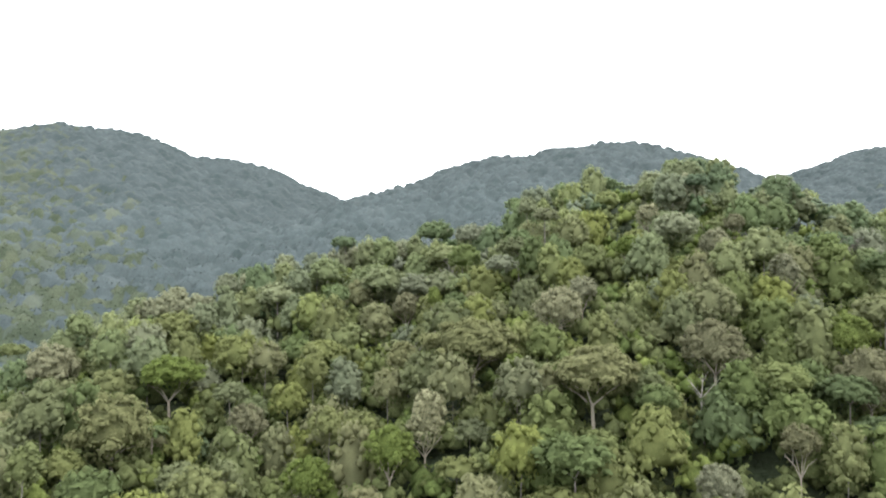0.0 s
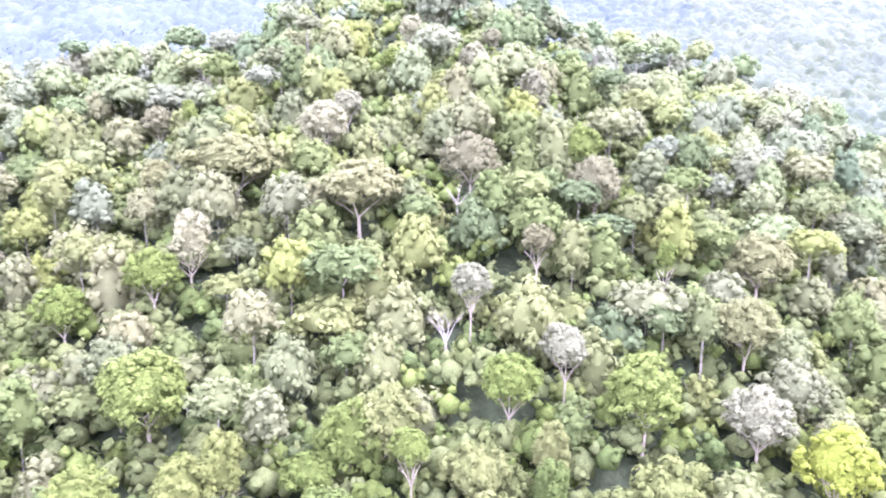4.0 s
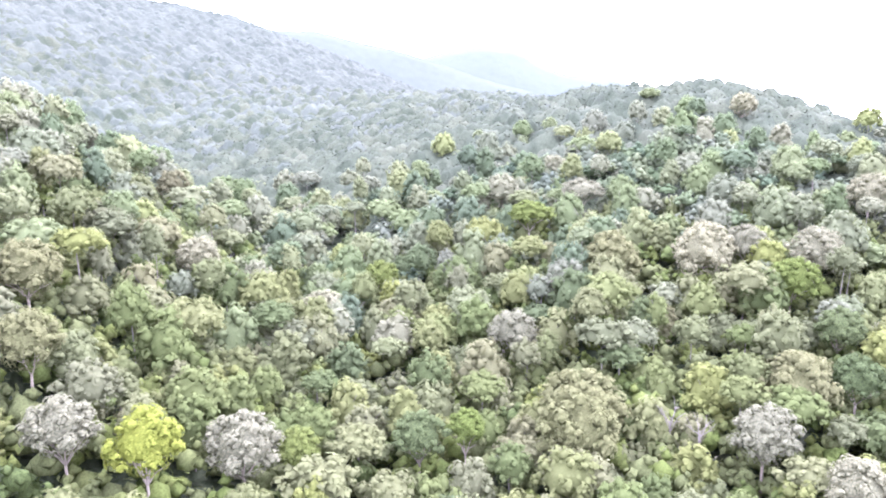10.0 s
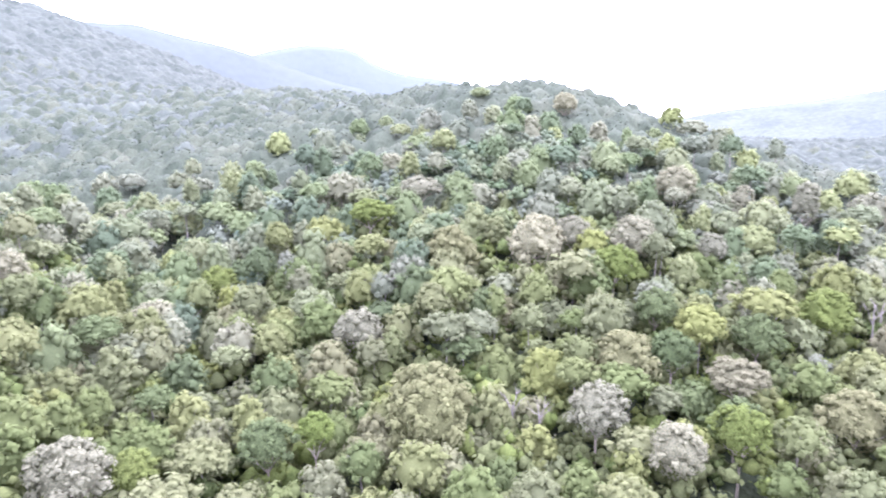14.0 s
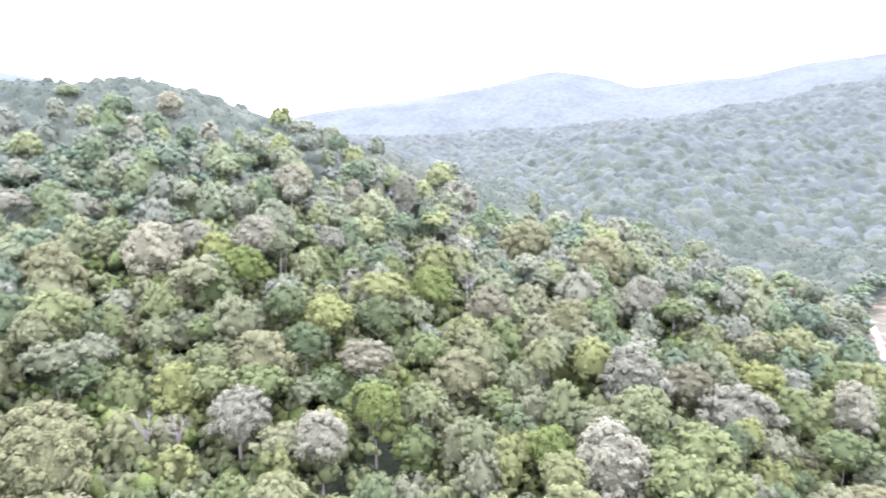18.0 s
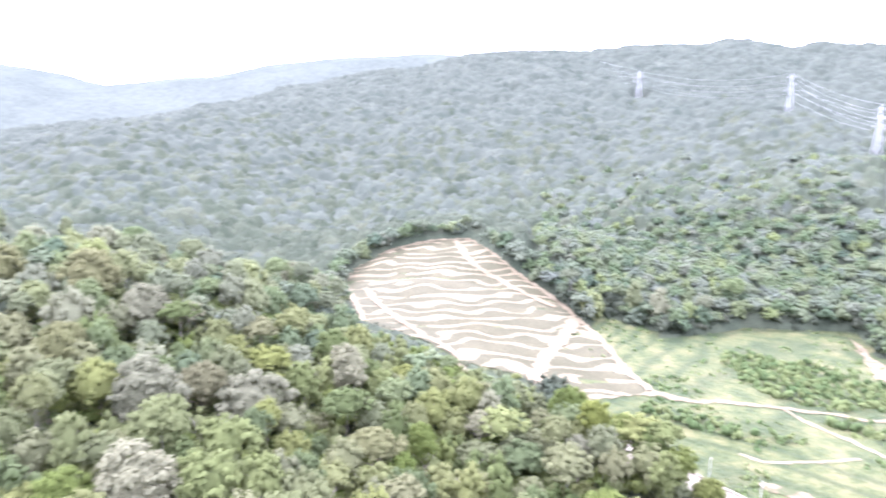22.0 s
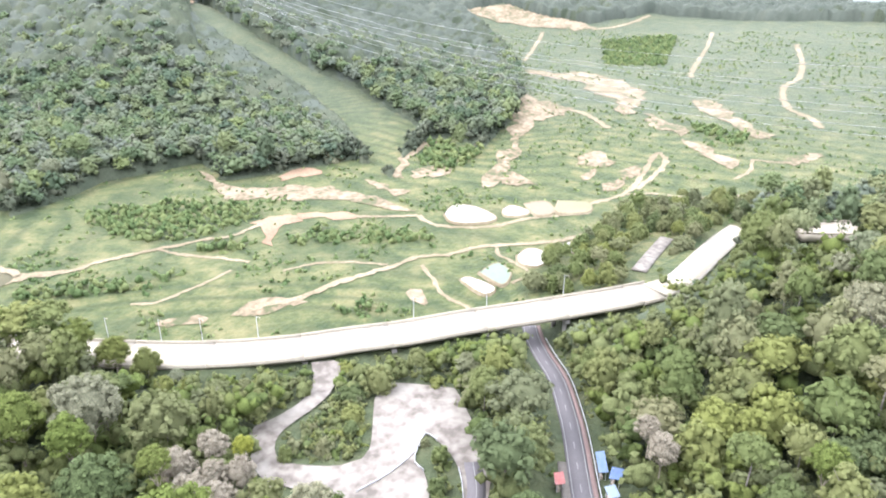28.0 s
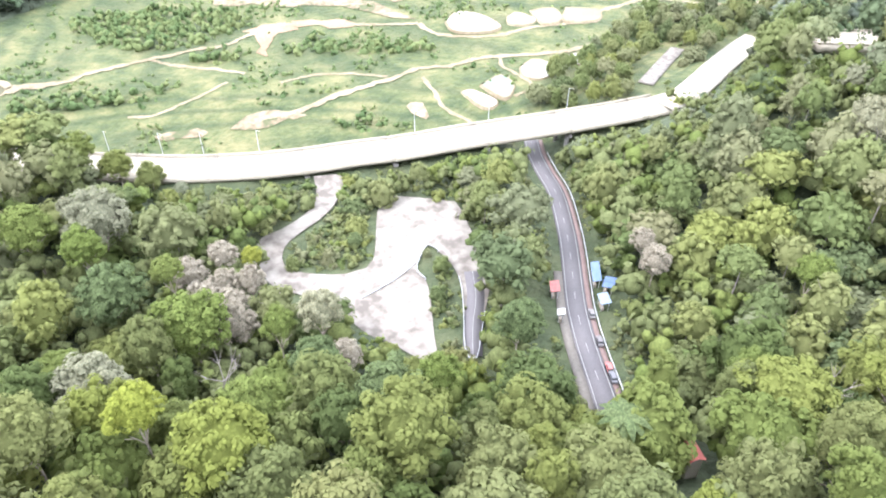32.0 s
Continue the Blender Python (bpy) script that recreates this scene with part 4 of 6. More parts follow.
def canopy(name, label, r0, r1, cell, seed, sprays):
    """The closed roof of the woods on the mountains: a rounded top for every tree, each with its own tone."""
    g = np.random.default_rng(seed)
    gap, wide = 6.8, int(r1 / 6.8) + 3
    jx, jy = g.uniform(-0.38, 0.38, (2, 2 * wide, 2 * wide)) * gap
    top, rad, tone = g.uniform(7.5, 14, jx.shape), g.uniform(3.6, 6.2, jx.shape), g.random(jx.shape)
    kind = g.random(jx.shape)
    n = int(2 * r1 / cell)
    ix, iy = np.meshgrid(np.arange(n), np.arange(n))
    gx, gy = ix * cell - r1 + g.uniform(-0.3, 0.3, ix.shape) * cell, iy * cell - r1 + g.uniform(-0.3, 0.3, ix.shape) * cell
    # where woods stand and can be seen, told on a coarse grid
    step_, m = 6, n // 6 + 1
    cx, cy = np.meshgrid((np.arange(m) * step_ + step_ / 2) * cell - r1, (np.arange(m) * step_ + step_ / 2) * cell - r1)
    far, az = np.hypot(cx, cy), np.degrees(np.arctan2(cx, cy)) % 360
    seen = (far > r0) & (far < r1) & ((az + 40) % 360 <= 302) & ((far > 620) | (az < 218) | (az > 300))
    seen[seen] &= ~behind(cx[seen], cy[seen])
    # one cell more all round, so that the roof runs on over each crest
    grown = seen.copy()
    for dx, dy in ((1, 0), (-1, 0), (0, 1), (0, -1)):
        grown |= np.roll(seen, (dy, dx), (0, 1))
    keep = grown[iy // step_, ix // step_]
    index = np.full(ix.shape, -1)
    index[keep] = np.arange(keep.sum())
    x, y = gx[keep], gy[keep]
    wood = np.ones(len(x), bool)
    for poly in (FARM, STRIP, MEADOW, TERRACE):
        wood &= ~inside(poly, x, y)
    for tx, ty in TOWER_FEET:
        wood &= np.hypot(x - tx, y - ty) > 12
    # only low growth where tall trees would hide the cleared strip from the camera
    low = np.zeros(len(x), bool)
    for k in (1.04, 1.08, 1.13):
        low |= inside(STRIP, x * k, y * k)
    h, tn, kd = np.full(len(x), -9.0), np.zeros(len(x)), np.zeros(len(x))
    ti, tj = np.round(x / gap).astype(int) + wide, np.round(y / gap).astype(int) + wide
    for a in (-1, 0, 1):
        for b in (-1, 0, 1):
            p, q = ti + a, tj + b
            d2 = (x - (p - wide) * gap - jx[p, q]) ** 2 + (y - (q - wide) * gap - jy[p, q]) ** 2
            high = top[p, q] - 3.6 * d2 / rad[p, q] ** 2
            best = high > h
            h, tn, kd = np.where(best, high, h), np.where(best, tone[p, q], tn), np.where(best, kind[p, q], kd)
    far = np.hypot(x, y)
    h = h + g.normal(size=len(x)) * 0.55 - 6 * (1 - step(300, 420, far)) - (4 if r0 < 400 else 11) * (1 - step(r0, r0 + (45 if r0 < 400 else 18), far))
    cut = near_line([(p, q, 0) for p, q in TERRACE + TERRACE[:1]], x, y)[0]
    edge = np.minimum.reduce([near_line([(p, q, 0) for p, q in poly + poly[:1]], x, y)[0] for poly in (FARM, STRIP)] + [cut])
    az = np.degrees(np.arctan2(x, y)) % 360
    side = (az > 164) & (az < 219) & (far < 540)
    h = np.where(low, 1.2 + 0.12 * h, np.where(side, h * (0.1 + 0.45 * step(0, 16, edge)), h * (0.8 + 0.2 * step(0, 6, edge)) * (0.3 + 0.7 * step(0, 18, cut))))
    # some stands are of darker, some of paler trees
    tn = np.clip(tn * 0.75 + 0.25 * waves(x, y, 70, seed) + 0.1, 0, 1)
    z = ground(x, y) + np.where(wood, h, -0.6)
    quads = np.stack([index[:-1, :-1], index[:-1, 1:], index[1:, 1:], index[1:, :-1]], -1).reshape(-1, 4)
    quads = quads[(quads >= 0).all(1)]
    quads = quads[wood[quads].any(1)]
    v = np.stack([x, y, z], -1)
    # trees take a hazier leaf colour with distance, the bluest to the north
    haze_slot = (far > kd * 450 + 420).astype(np.int32)
    haze_slot = np.where((y > 1.2 * np.abs(x) + 260 * (kd * 7.7 % 1)) & (far > 330 + 150 * kd), 2, haze_slot).astype(np.int32)
    haze_slot_of = haze_slot[quads[:, 0]]
    extra = []
    if sprays:
        # leaf sprays over the rounded tops
        pick = np.where(wood & (g.random(len(x)) < sprays) & (np.hypot(x, y) < 560))[0]
        p = v[pick] + g.normal(size=(len(pick), 3)) * [0.8, 0.8, 0.35] + [0, 0, 0.35]
        a = g.normal(size=(len(pick), 3)) * [1, 1, 0.45]
        a /= np.linalg.norm(a, axis=1)[:, None]
        b = np.cross(a, g.normal(size=(len(pick), 3)) * [0.5, 0.5, 1])
        b /= np.linalg.norm(b, axis=1)[:, None]
        k = g.uniform(0.4, 0.95, (len(pick), 1))
        fresh = np.stack([p - a * k, p + b * k * 0.6, p + a * k, p - b * k * 0.6], 1).reshape(-1, 3)
        extra = np.arange(len(fresh)).reshape(-1, 4) + len(v)
        v, tn = np.concatenate([v, fresh]), np.concatenate([tn, np.repeat(tn[pick], 4)])
        haze_slot_of = np.concatenate([haze_slot_of, haze_slot[pick]])
    me = mesh_of(name, v, [quads, extra] if len(extra) else quads, WOODS_MID_HAZED, tn, True)
    me.materials.append(WOODS_FAR_HAZED)
    me.materials.append(WOODS_NORTH_HAZED)
    me.polygons.foreach_set("material_index", haze_slot_of)
    tagged(new(name, me), label, "forest", kind="stuff")


def plant_edge():
    """Bushes and saplings at the foot of the woods, where they meet the fields."""
    x, y = scatter(240, 760, 165, 262, 4.6, 27)
    ring = [(p, q, 0) for p, q in FARM + FARM[:1]]
    d = near_line(ring, x, y)[0]
    g = np.random.default_rng(28)
    ok = (d < 24) & ~inside(FARM, x, y) & ~inside(MEADOW, x, y) & (near_line(DECK, x, y)[0] > 14) & (near_line(RAMP, x, y)[0] > 12) & ~inside(STRIP, x, y) & ~inside(TERRACE, x, y)
    ok &= np.hypot(x + 285, y + 172) > 60
    p, q = scatter(90, 175, 180, 220, 2.1, 41)
    bush = (np.hypot(p + 42, q + 133) < 15) & ~inside(PAD, p, q) & (g.random(len(p)) < 0.75)
    bush &= near_line([(sx, sy, 0) for sx, sy in PAD + PAD[:1]], p, q)[0] > 2.2
    woods("hairpin_bushes", "lush green bushes on the island inside a hairpin", p[bush], q[bush], LOW_CLOUDS, 1.0, 2.1, 1.0, 3.4, WOODS, 42)
    p, q = scatter(60, 200, 165, 250, 2.3, 43)
    d = near_line(ROAD, p, q)[0]
    rim = near_line([(sx, sy, 0) for sx, sy in PAD + PAD[:1]], p, q)[0]
    bush = (((d > 5.2) & (d < 13)) | ((rim > 2.0) & (rim < 9))) & (d > 5.2) & ~inside(PAD, p, q) & (rim > 1.8) & (near_line(DECK, p, q)[0] > 8.5) & (g.random(len(p)) < 0.7)
    bush &= (np.hypot(p + 62.6, q + 36.5) > 9)
    for sx, sy in ((-75.6, -90), (-72.5, -84), (-87, -86), (-84, -80)):
        bush &= np.hypot(p - sx, q - sy) > 5
    woods("verge_bushes", "lush green bushes and tall grass on the road verges", p[bush], q[bush], LOW_CLOUDS, 0.9, 2.2, 0.7, 2.2, WOODS, 44)
    woods("forest_edge", "bushes and saplings at the edge of the woods", x[ok], y[ok], LOW_CLOUDS, 2.4, 5.0, 4, 11, WOODS_MID_HAZED, 29)


plant_near()
plant_far()
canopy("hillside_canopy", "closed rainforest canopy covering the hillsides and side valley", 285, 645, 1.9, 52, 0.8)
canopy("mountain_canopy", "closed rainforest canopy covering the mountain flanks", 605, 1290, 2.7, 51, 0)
plant_edge()


def plant_special():
    g = random.Random(8)
    for name, label, lists, mat in (
            ("pale_flowering_tree", "tall tree with pale grey-white blossoming crown above the canopy", (PALE, PALE_B, PALE_C), LEAF_PALE),
            ("lime_tree", "tree with bright yellow-green young leaves", (LIME, LIME_B), LEAF_LIME),
            ("golden_tree", "rounded tree with golden yellow-green crown", (GOLD,), LEAF_GOLD),
            ("straw_tree", "large tree with pale olive yellow spreading crown", (STRAW,), LEAF_STRAW),
            ("russet_tree", "tree with brownish russet foliage", (RUST,), LEAF_RUST),
            ("emerald_tree", "tree with deep fresh green foliage", (EMERALD,), LEAF_DEEP),
            ("dry_tree", "dry leafless tree with pinkish brown twigs", (DRY,), LEAF_DRY)):
        for x, y, r, form in (row for rows in lists for row in rows):
            share = float(fitting(np.array([x]), np.array([y]), np.array([16.0]))[0])
            if share < 0.3:
                continue
            r = r * (0.4 + 0.6 * share)
            tree(name, x, y, r, share * (11 if mat is LEAF_DRY else 18.5 if mat is LEAF_GOLD else 16.5 if math.hypot(x, y) < 150 else 15.0) + r * (1.2 if form in (4, 7) else 0.6), form, mat, g.uniform(0, 6.28), label, name.replace("_", " ") + "s in the forest")


plant_special()
for x, y, r, h, form in ((9, -183, 5.5, 17, 0), (17, -187, 6.5, 19, 1), (25, -192, 6.0, 20, 5), (34, -198, 6.5, 20, 3), (1, -179, 5.0, 11.5, 0), (-6, -174, 4.5, 8.5, 3), (28, -184, 6.0, 17, 1), (43, -203, 7.0, 21, 5)):
    tree(NAMES[form], x, y, r, h, form, LEAF, x, LABELS[form], NAMES[form].replace("_", " ") + "s on the near slopes")


def bare_tree(x, y, seed):
    """A dead or leafless emergent: a tall pale trunk that forks into crooked limbs."""
    g = random.Random(seed)
    thing = new("bare_tree")
    thing.matrix_world = pose(x, y, float(ground(x, y)), 0, 0, g.uniform(0, 360))
    tagged(thing, "leafless pale-barked tree standing above the forest canopy", "tree", "leafless trees in the forest")
    h = g.uniform(11, 14)
    top = Vector((g.uniform(-0.8, 0.8), g.uniform(-0.8, 0.8), h))
    bm = bmesh.new()
    limb(bm, (0, 0, -1), top, 0.30, 0.17, 8)
    part("trunk", bm, BARK_PALE, thing)
    for i in range(g.randint(4, 6)):
        bm = bmesh.new()
        a, out = i * 1.4 + g.uniform(-0.4, 0.4), g.uniform(1.4, 2.6)
        at, mid = top - Vector((0, 0, g.uniform(0, 3))), top + Vector((out * math.cos(a), out * math.sin(a), g.uniform(0.6, 2.2)))
        limb(bm, at, mid, 0.11, 0.07, 6)
        for w in (-0.6, 0.1, 0.7):
            limb(bm, mid, mid + Vector((1.7 * math.cos(a + w), 1.7 * math.sin(a + w), g.uniform(0.8, 2.6))), 0.06, 0.02, 5)
        part("branch", bm, BARK_PALE, thing)


for i, (x, y) in enumerate(BARE):
    bare_tree(x, y, i)


def palm(x, y, seed):
    """A wild palm: a bare stem and arching feathered fronds."""
    g = random.Random(seed)
    thing = new("palm")
    thing.matrix_world = pose(x, y, float(ground(x, y)), 0, 0, g.uniform(0, 360))
    tagged(thing, "wild palm with arching dark green fronds in the canopy", "palm")
    bm = bmesh.new()
    limb(bm, (0, 0, -1), (0.3, 0, 14), 0.2, 0.15, 7)
    part("trunk", bm, BARK, thing)
    for i in range(13):
        bm = bmesh.new()
        a = i * 2.399
        d, s = Vector((math.cos(a), math.sin(a), 0)), Vector((-math.sin(a), math.cos(a), 0))
        last = None
        for k in range(7):
            q = k / 6
            p = Vector((0.3, 0, 14)) + d * 4.2 * q + Vector((0, 0, (1.6 + 0.5 * (i % 3)) * q - 3.2 * q * q))
            w = 0.75 * math.sin(math.pi * (0.1 + 0.85 * q))
            row = [bm.verts.new(p + s * w - Vector((0, 0, 0.35 * w))), bm.verts.new(p), bm.verts.new(p - s * w - Vector((0, 0, 0.35 * w)))]
            if last:
                bm.faces.new((last[0], last[1], row[1], row[0]))
                bm.faces.new((last[1], last[2], row[2], row[1]))
            last = row
        part("frond", bm, LEAF_DEEP, thing)


for i, (x, y) in enumerate(PALMS):
    palm(x, y, i)


# ---- tracks, bare soil and plots in the valley ----
def smooth_line(pts, gap):
    """A finer line through plan points (Catmull-Rom)."""
    p = [np.array(q, float) for q in pts]
    p = [2 * p[0] - p[1]] + p + [2 * p[-1] - p[-2]]
    out = []
    for a, b, c, d in zip(p, p[1:], p[2:], p[3:]):
        n = max(2, int(np.linalg.norm(c - b) / gap))
        for k in np.arange(n) / n:
            out.append(0.5 * (2 * b + (c - a) * k + (2 * a - 5 * b + 4 * c - d) * k * k + (3 * b - a - 3 * c + d) * k ** 3))
    out.append(p[-2])
    return np.array(out)


def ribbon(line, half, lift, wobble=0.0, across=5, seed=0, z=None):
    """Vertices and quads of a strip laid on the ground along a line."""
    g = np.random.default_rng(seed)
    d = np.gradient(line[:, :2], axis=0)
    d /= np.maximum(np.linalg.norm(d, axis=1)[:, None], 1e-6)
    side = np.stack([-d[:, 1], d[:, 0]], -1)
    w = half * (1 + wobble * g.uniform(-1, 1, (len(line), 2)))
    k = np.linspace(-1, 1, across)
    off = np.where(k[None] < 0, k[None] * w[:, :1], k[None] * w[:, 1:])
    xy = line[:, None, :2] + side[:, None] * off[..., None]
    h = ground(xy[..., 0], xy[..., 1]) + lift if z is None else np.repeat(np.asarray(z)[:, None], across, 1)
    v = np.concatenate([xy, h[..., None]], -1).reshape(-1, 3)
    n = len(line)
    i = (np.arange(n - 1)[:, None] * across + np.arange(across - 1)).ravel()
    return v, np.stack([i, i + 1, i + across + 1, i + across], -1)


TRACKS_PLAN = []
PLOTS_PLAN = []


def dirt_track(pts, width, label):
    TRACKS_PLAN.append(pts)
    line = smooth_line(pts, 2.0)
    v, q = ribbon(line, width * (0.36 if "clearing" in label else 0.29), (0.22 if "foot" in label or "fields" in label else 0.62 if "clearing" in label else 0.08) + 0.0003 * float(np.hypot(*line[0])), 0.55, 5, len(pts))
    tagged(new("dirt_track", mesh_of("dirt_track", v, q, SOIL, smooth=True)), label, "track", kind="structure")


def draped(pts, lift, cell, ragged, seed):
    """A fine sheet over a plan outline, with uneven edges, on the ground."""
    g = np.random.default_rng(seed)
    p = np.array(pts, float)
    ring = np.concatenate([smooth_line(np.concatenate([p, p[:1]]), cell)[:-1]])
    ring = ring + g.uniform(-ragged, ragged, ring.shape)
    bm = bmesh.new()
    bm.faces.new([bm.verts.new((x, y, 0)) for x, y in ring])
    bmesh.ops.triangulate(bm, faces=bm.faces[:])
    for _ in range(2):
        bmesh.ops.subdivide_edges(bm, edges=[e for e in bm.edges if e.calc_length() > cell * 1.6], cuts=2, use_grid_fill=True)
    bmesh.ops.triangulate(bm, faces=bm.faces[:])
    co = np.array([v.co[:2] for v in bm.verts])
    for v, z in zip(bm.verts, ground(co[:, 0], co[:, 1]) + lift):
        v.co.z = z
    bmesh.ops.recalc_face_normals(bm, faces=bm.faces[:])
    if sum(f.normal.z for f in bm.faces) < 0:
        bmesh.ops.reverse_faces(bm, faces=bm.faces[:])
    return bm


def bare_patch(pts, label):
    far = float(np.hypot(*pts[0]))
    bm = draped(pts, 0.06 + 0.0006 * far, 3.0 + far / 150, 0.8 + far / 180, len(pts))
    me = bpy.data.meshes.new("bare_soil")
    bm.to_mesh(me)
    bm.free()
    me.materials.append(SOIL_RED if "red" in label or "orange" in label else SOIL_PATCHY)
    tagged(new("bare_soil", me), label, "bare soil", kind="structure")


def plot(pts, mat, label):
    PLOTS_PLAN.append(pts)
    """A pond or plot: a level sheet inside a low earth bank."""
    name = "pond" if "pond" in label else "field_plot" if "plot" in label and "net" not in label else "cover_sheet"
    p = np.array(pts, float)
    z = float(np.max(ground(p[:, 0], p[:, 1]))) + 0.25
    thing = new(name)
    c = p.mean(0)
    thing.location = (c[0], c[1], z)
    tagged(thing, label, name.replace("_", " "))
    ring = smooth_line(np.concatenate([p, p[:1]]), 2.0)[:-1] - c
    bm = bmesh.new()
    top = bm.faces.new([bm.verts.new((x, y, 0)) for x, y in ring])
    if top.normal.z < 0 or sum(ring[i - 1][0] * ring[i][1] - ring[i][0] * ring[i - 1][1] for i in range(len(ring))) < 0:
        bmesh.ops.reverse_faces(bm, faces=[top])
    part("sheet" if name == "cover_sheet" else "surface", bm, mat, thing)
    closed = np.concatenate([ring, ring[:2]])
    v, q = ribbon(closed + c, 0.7, 0.1, 0.25, 4, 3, z=np.full(len(closed), z + 0.15))
    v = v - [c[0], c[1], z]
    v[0::4, 2] -= 1.2
    v[3::4, 2] -= 1.2
    part("bank", mesh_of("bank", v, q, SOIL), SOIL, thing, "bare earth bank")



dirt_track([(27.7, -277.1), (17.2, -274.5), (8.3, -273.9), (0.9, -278), (-6.8, -278.9), (-12.9, -280.7), (-22.1, -282.1), (-29.4, -282), (-40.5, -283.6), (-51.6, -282.3), (-62.1, -287.9), (-73, -292), (-82.9, -290.9), (-100.3, -280.6), (-117.5, -270), (-130, -264.2)], 4, "pale dirt farm track across green fields")
dirt_track([(-22.1, -282.1), (-28.3, -273.5), (-35.7, -267.6), (-44.9, -260.2), (-51.8, -253.3)], 3.4, "narrow pale dirt track branching off in a green field")
dirt_track([(-130, -264.2), (-131.2, -253), (-136, -246.5), (-145.9, -239.6), (-155.6, -237), (-170.1, -236.7), (-185.1, -232.3), (-197.1, -227.5)], 4.4, "pale dirt track beside fish ponds")
dirt_track([(-197.1, -227.5), (-204.4, -235.1), (-210.5, -235.7), (-224.7, -236.2), (-241.3, -244.5), (-258, -256), (-271.2, -265.5), (-278.5, -268.7)], 5, "pale dirt track winding up a terraced farm hill")
dirt_track([(-278.5, -268.7), (-274.2, -259.5), (-264.6, -251.5), (-247.9, -243.5), (-234.6, -238.5)], 5, "pale dirt loop track on a terraced farm hill")
dirt_track([(-224.7, -236.2), (-238, -227.9), (-247.8, -216.4), (-261, -208.4), (-268.9, -205.6), (-275.4, -205.2)], 3, "narrow pale dirt track along the foot of a farm hill")
dirt_track([(-283.9, -360.7), (-287.7, -342.1), (-283.6, -315.8)], 6, "pale dirt track along a hill crest")
dirt_track([(-7, -241.4), (-14.6, -238.6), (-20, -239.2), (-25.8, -241.6), (-33.7, -243.7), (-43.7, -249.2)], 2.4, "faint pale track through low shrubs")
dirt_track([(-61, -239.4), (-67.4, -239.7), (-76, -239.2), (-87.5, -233.7), (-97.7, -225.2)], 2.8, "faint pale track across a meadow")
dirt_track([(-38.3, -219.2), (-45.9, -219.8), (-57.1, -218.7), (-65.2, -219), (-76.1, -220.8), (-87.3, -221.9), (-98.8, -222.5), (-107, -224.9), (-113.1, -225.2), (-122.3, -221.5), (-132.9, -222.3), (-139.9, -220.9), (-148.2, -217.3), (-160.9, -211.9), (-173, -209.2), (-183.5, -209.5)], 4.4, "broad pale gravel track through green fields")
dirt_track([(-109, -218.3), (-107.5, -207.3), (-106, -197.9), (-106.9, -189.4), (-109.2, -184), (-107.7, -179.7)], 2.8, "narrow pale track down to the viaduct")
dirt_track([(-142.8, -217.9), (-139.7, -211.5), (-140.2, -203.4), (-140.5, -193.9), (-137.8, -189.1), (-130.2, -188.4)], 2.6, "narrow pale track round a pond")
dirt_track([(-441.9, -604.1), (-409.3, -568.5), (-363.6, -521.8)], 6, "pale dirt track leaving a far plateau")
dirt_track([(-576.9, -507), (-511.8, -453.7), (-444, -403.6), (-421.2, -384)], 6, "reddish dirt track on a far green hill")
dirt_track([(-564.8, -404.2), (-512.5, -358.6), (-473.1, -331.2), (-446.7, -321.8), (-422.3, -304.2), (-404, -283.4), (-398.2, -265.3), (-386.8, -249.9)], 7, "winding pale dirt track on a far green hill")
dirt_track([(-312.5, -235.9), (-298.3, -225.5), (-282.8, -221.9)], 3.4, "narrow pale farm track in a valley")
dirt_track([(-312.5, -235.9), (-322.4, -224.7), (-338.4, -219.8), (-348.5, -223.5)], 3.4, "pale farm track beside a stream")
dirt_track([(-490.8, -584.9), (-522.7, -581), (-582.4, -601.1)], 7, "pale dirt track along a far plateau")
bare_patch([(-55.8, -381.4), (-60.8, -361.4), (-64.9, -347), (-76.6, -336.9), (-94.7, -330.2), (-108.7, -319.5), (-117.8, -304.5), (-126, -289.2), (-128.9, -267.6), (-123.1, -276.3), (-117.2, -288.6), (-106.6, -297.5), (-93.1, -306.7), (-79.8, -317.1), (-68.2, -324.4), (-60.1, -330.1), (-56.7, -349.9)], "broad swath of bare pale soil on a farm slope")
bare_patch([(-63.2, -292.2), (-72.2, -298.4), (-78.8, -294.6), (-81.3, -285.7), (-73.8, -285.6), (-68.5, -278.7), (-65.8, -266), (-62.8, -267.7), (-64.4, -282.3)], "eroded gully of orange soil below a track")
bare_patch([(-83.6, -293.3), (-97.8, -288.4), (-105.1, -282.6), (-102.2, -277.3), (-90.8, -283.3), (-82.1, -288.5)], "bare orange soil bank beside a track")
bare_patch([(-91, -347.8), (-102.4, -355.6), (-110.6, -352), (-109.4, -343.5), (-98.3, -342.2), (-90.3, -340.2)], "reddish bare earth at the forest edge")
bare_patch([(-128.4, -323.4), (-130.9, -314.3), (-134.2, -300.9), (-139.4, -292.5), (-133.2, -292.1), (-130.1, -298.4), (-126.7, -308)], "bare soil bank at the forest foot")
bare_patch([(-143.2, -313.9), (-153.3, -333.5), (-168.6, -351.1), (-185.7, -361.6), (-205, -364.9), (-202.1, -355.6), (-183, -348.4), (-168, -339.7), (-155.2, -328.2), (-145.4, -312.3)], "curved cut bank of bare soil")
bare_patch([(-152.6, -316.6), (-162.2, -319.1), (-170.8, -312.9), (-165, -305.3), (-154.9, -304.9), (-150.1, -309.5)], "patch of bare soil beside a cut bank")
bare_patch([(-205, -364.9), (-210.9, -354.5), (-207.4, -335.6), (-201.5, -332.2), (-200.5, -346.7)], "reddish bare earth beside a cut bank")
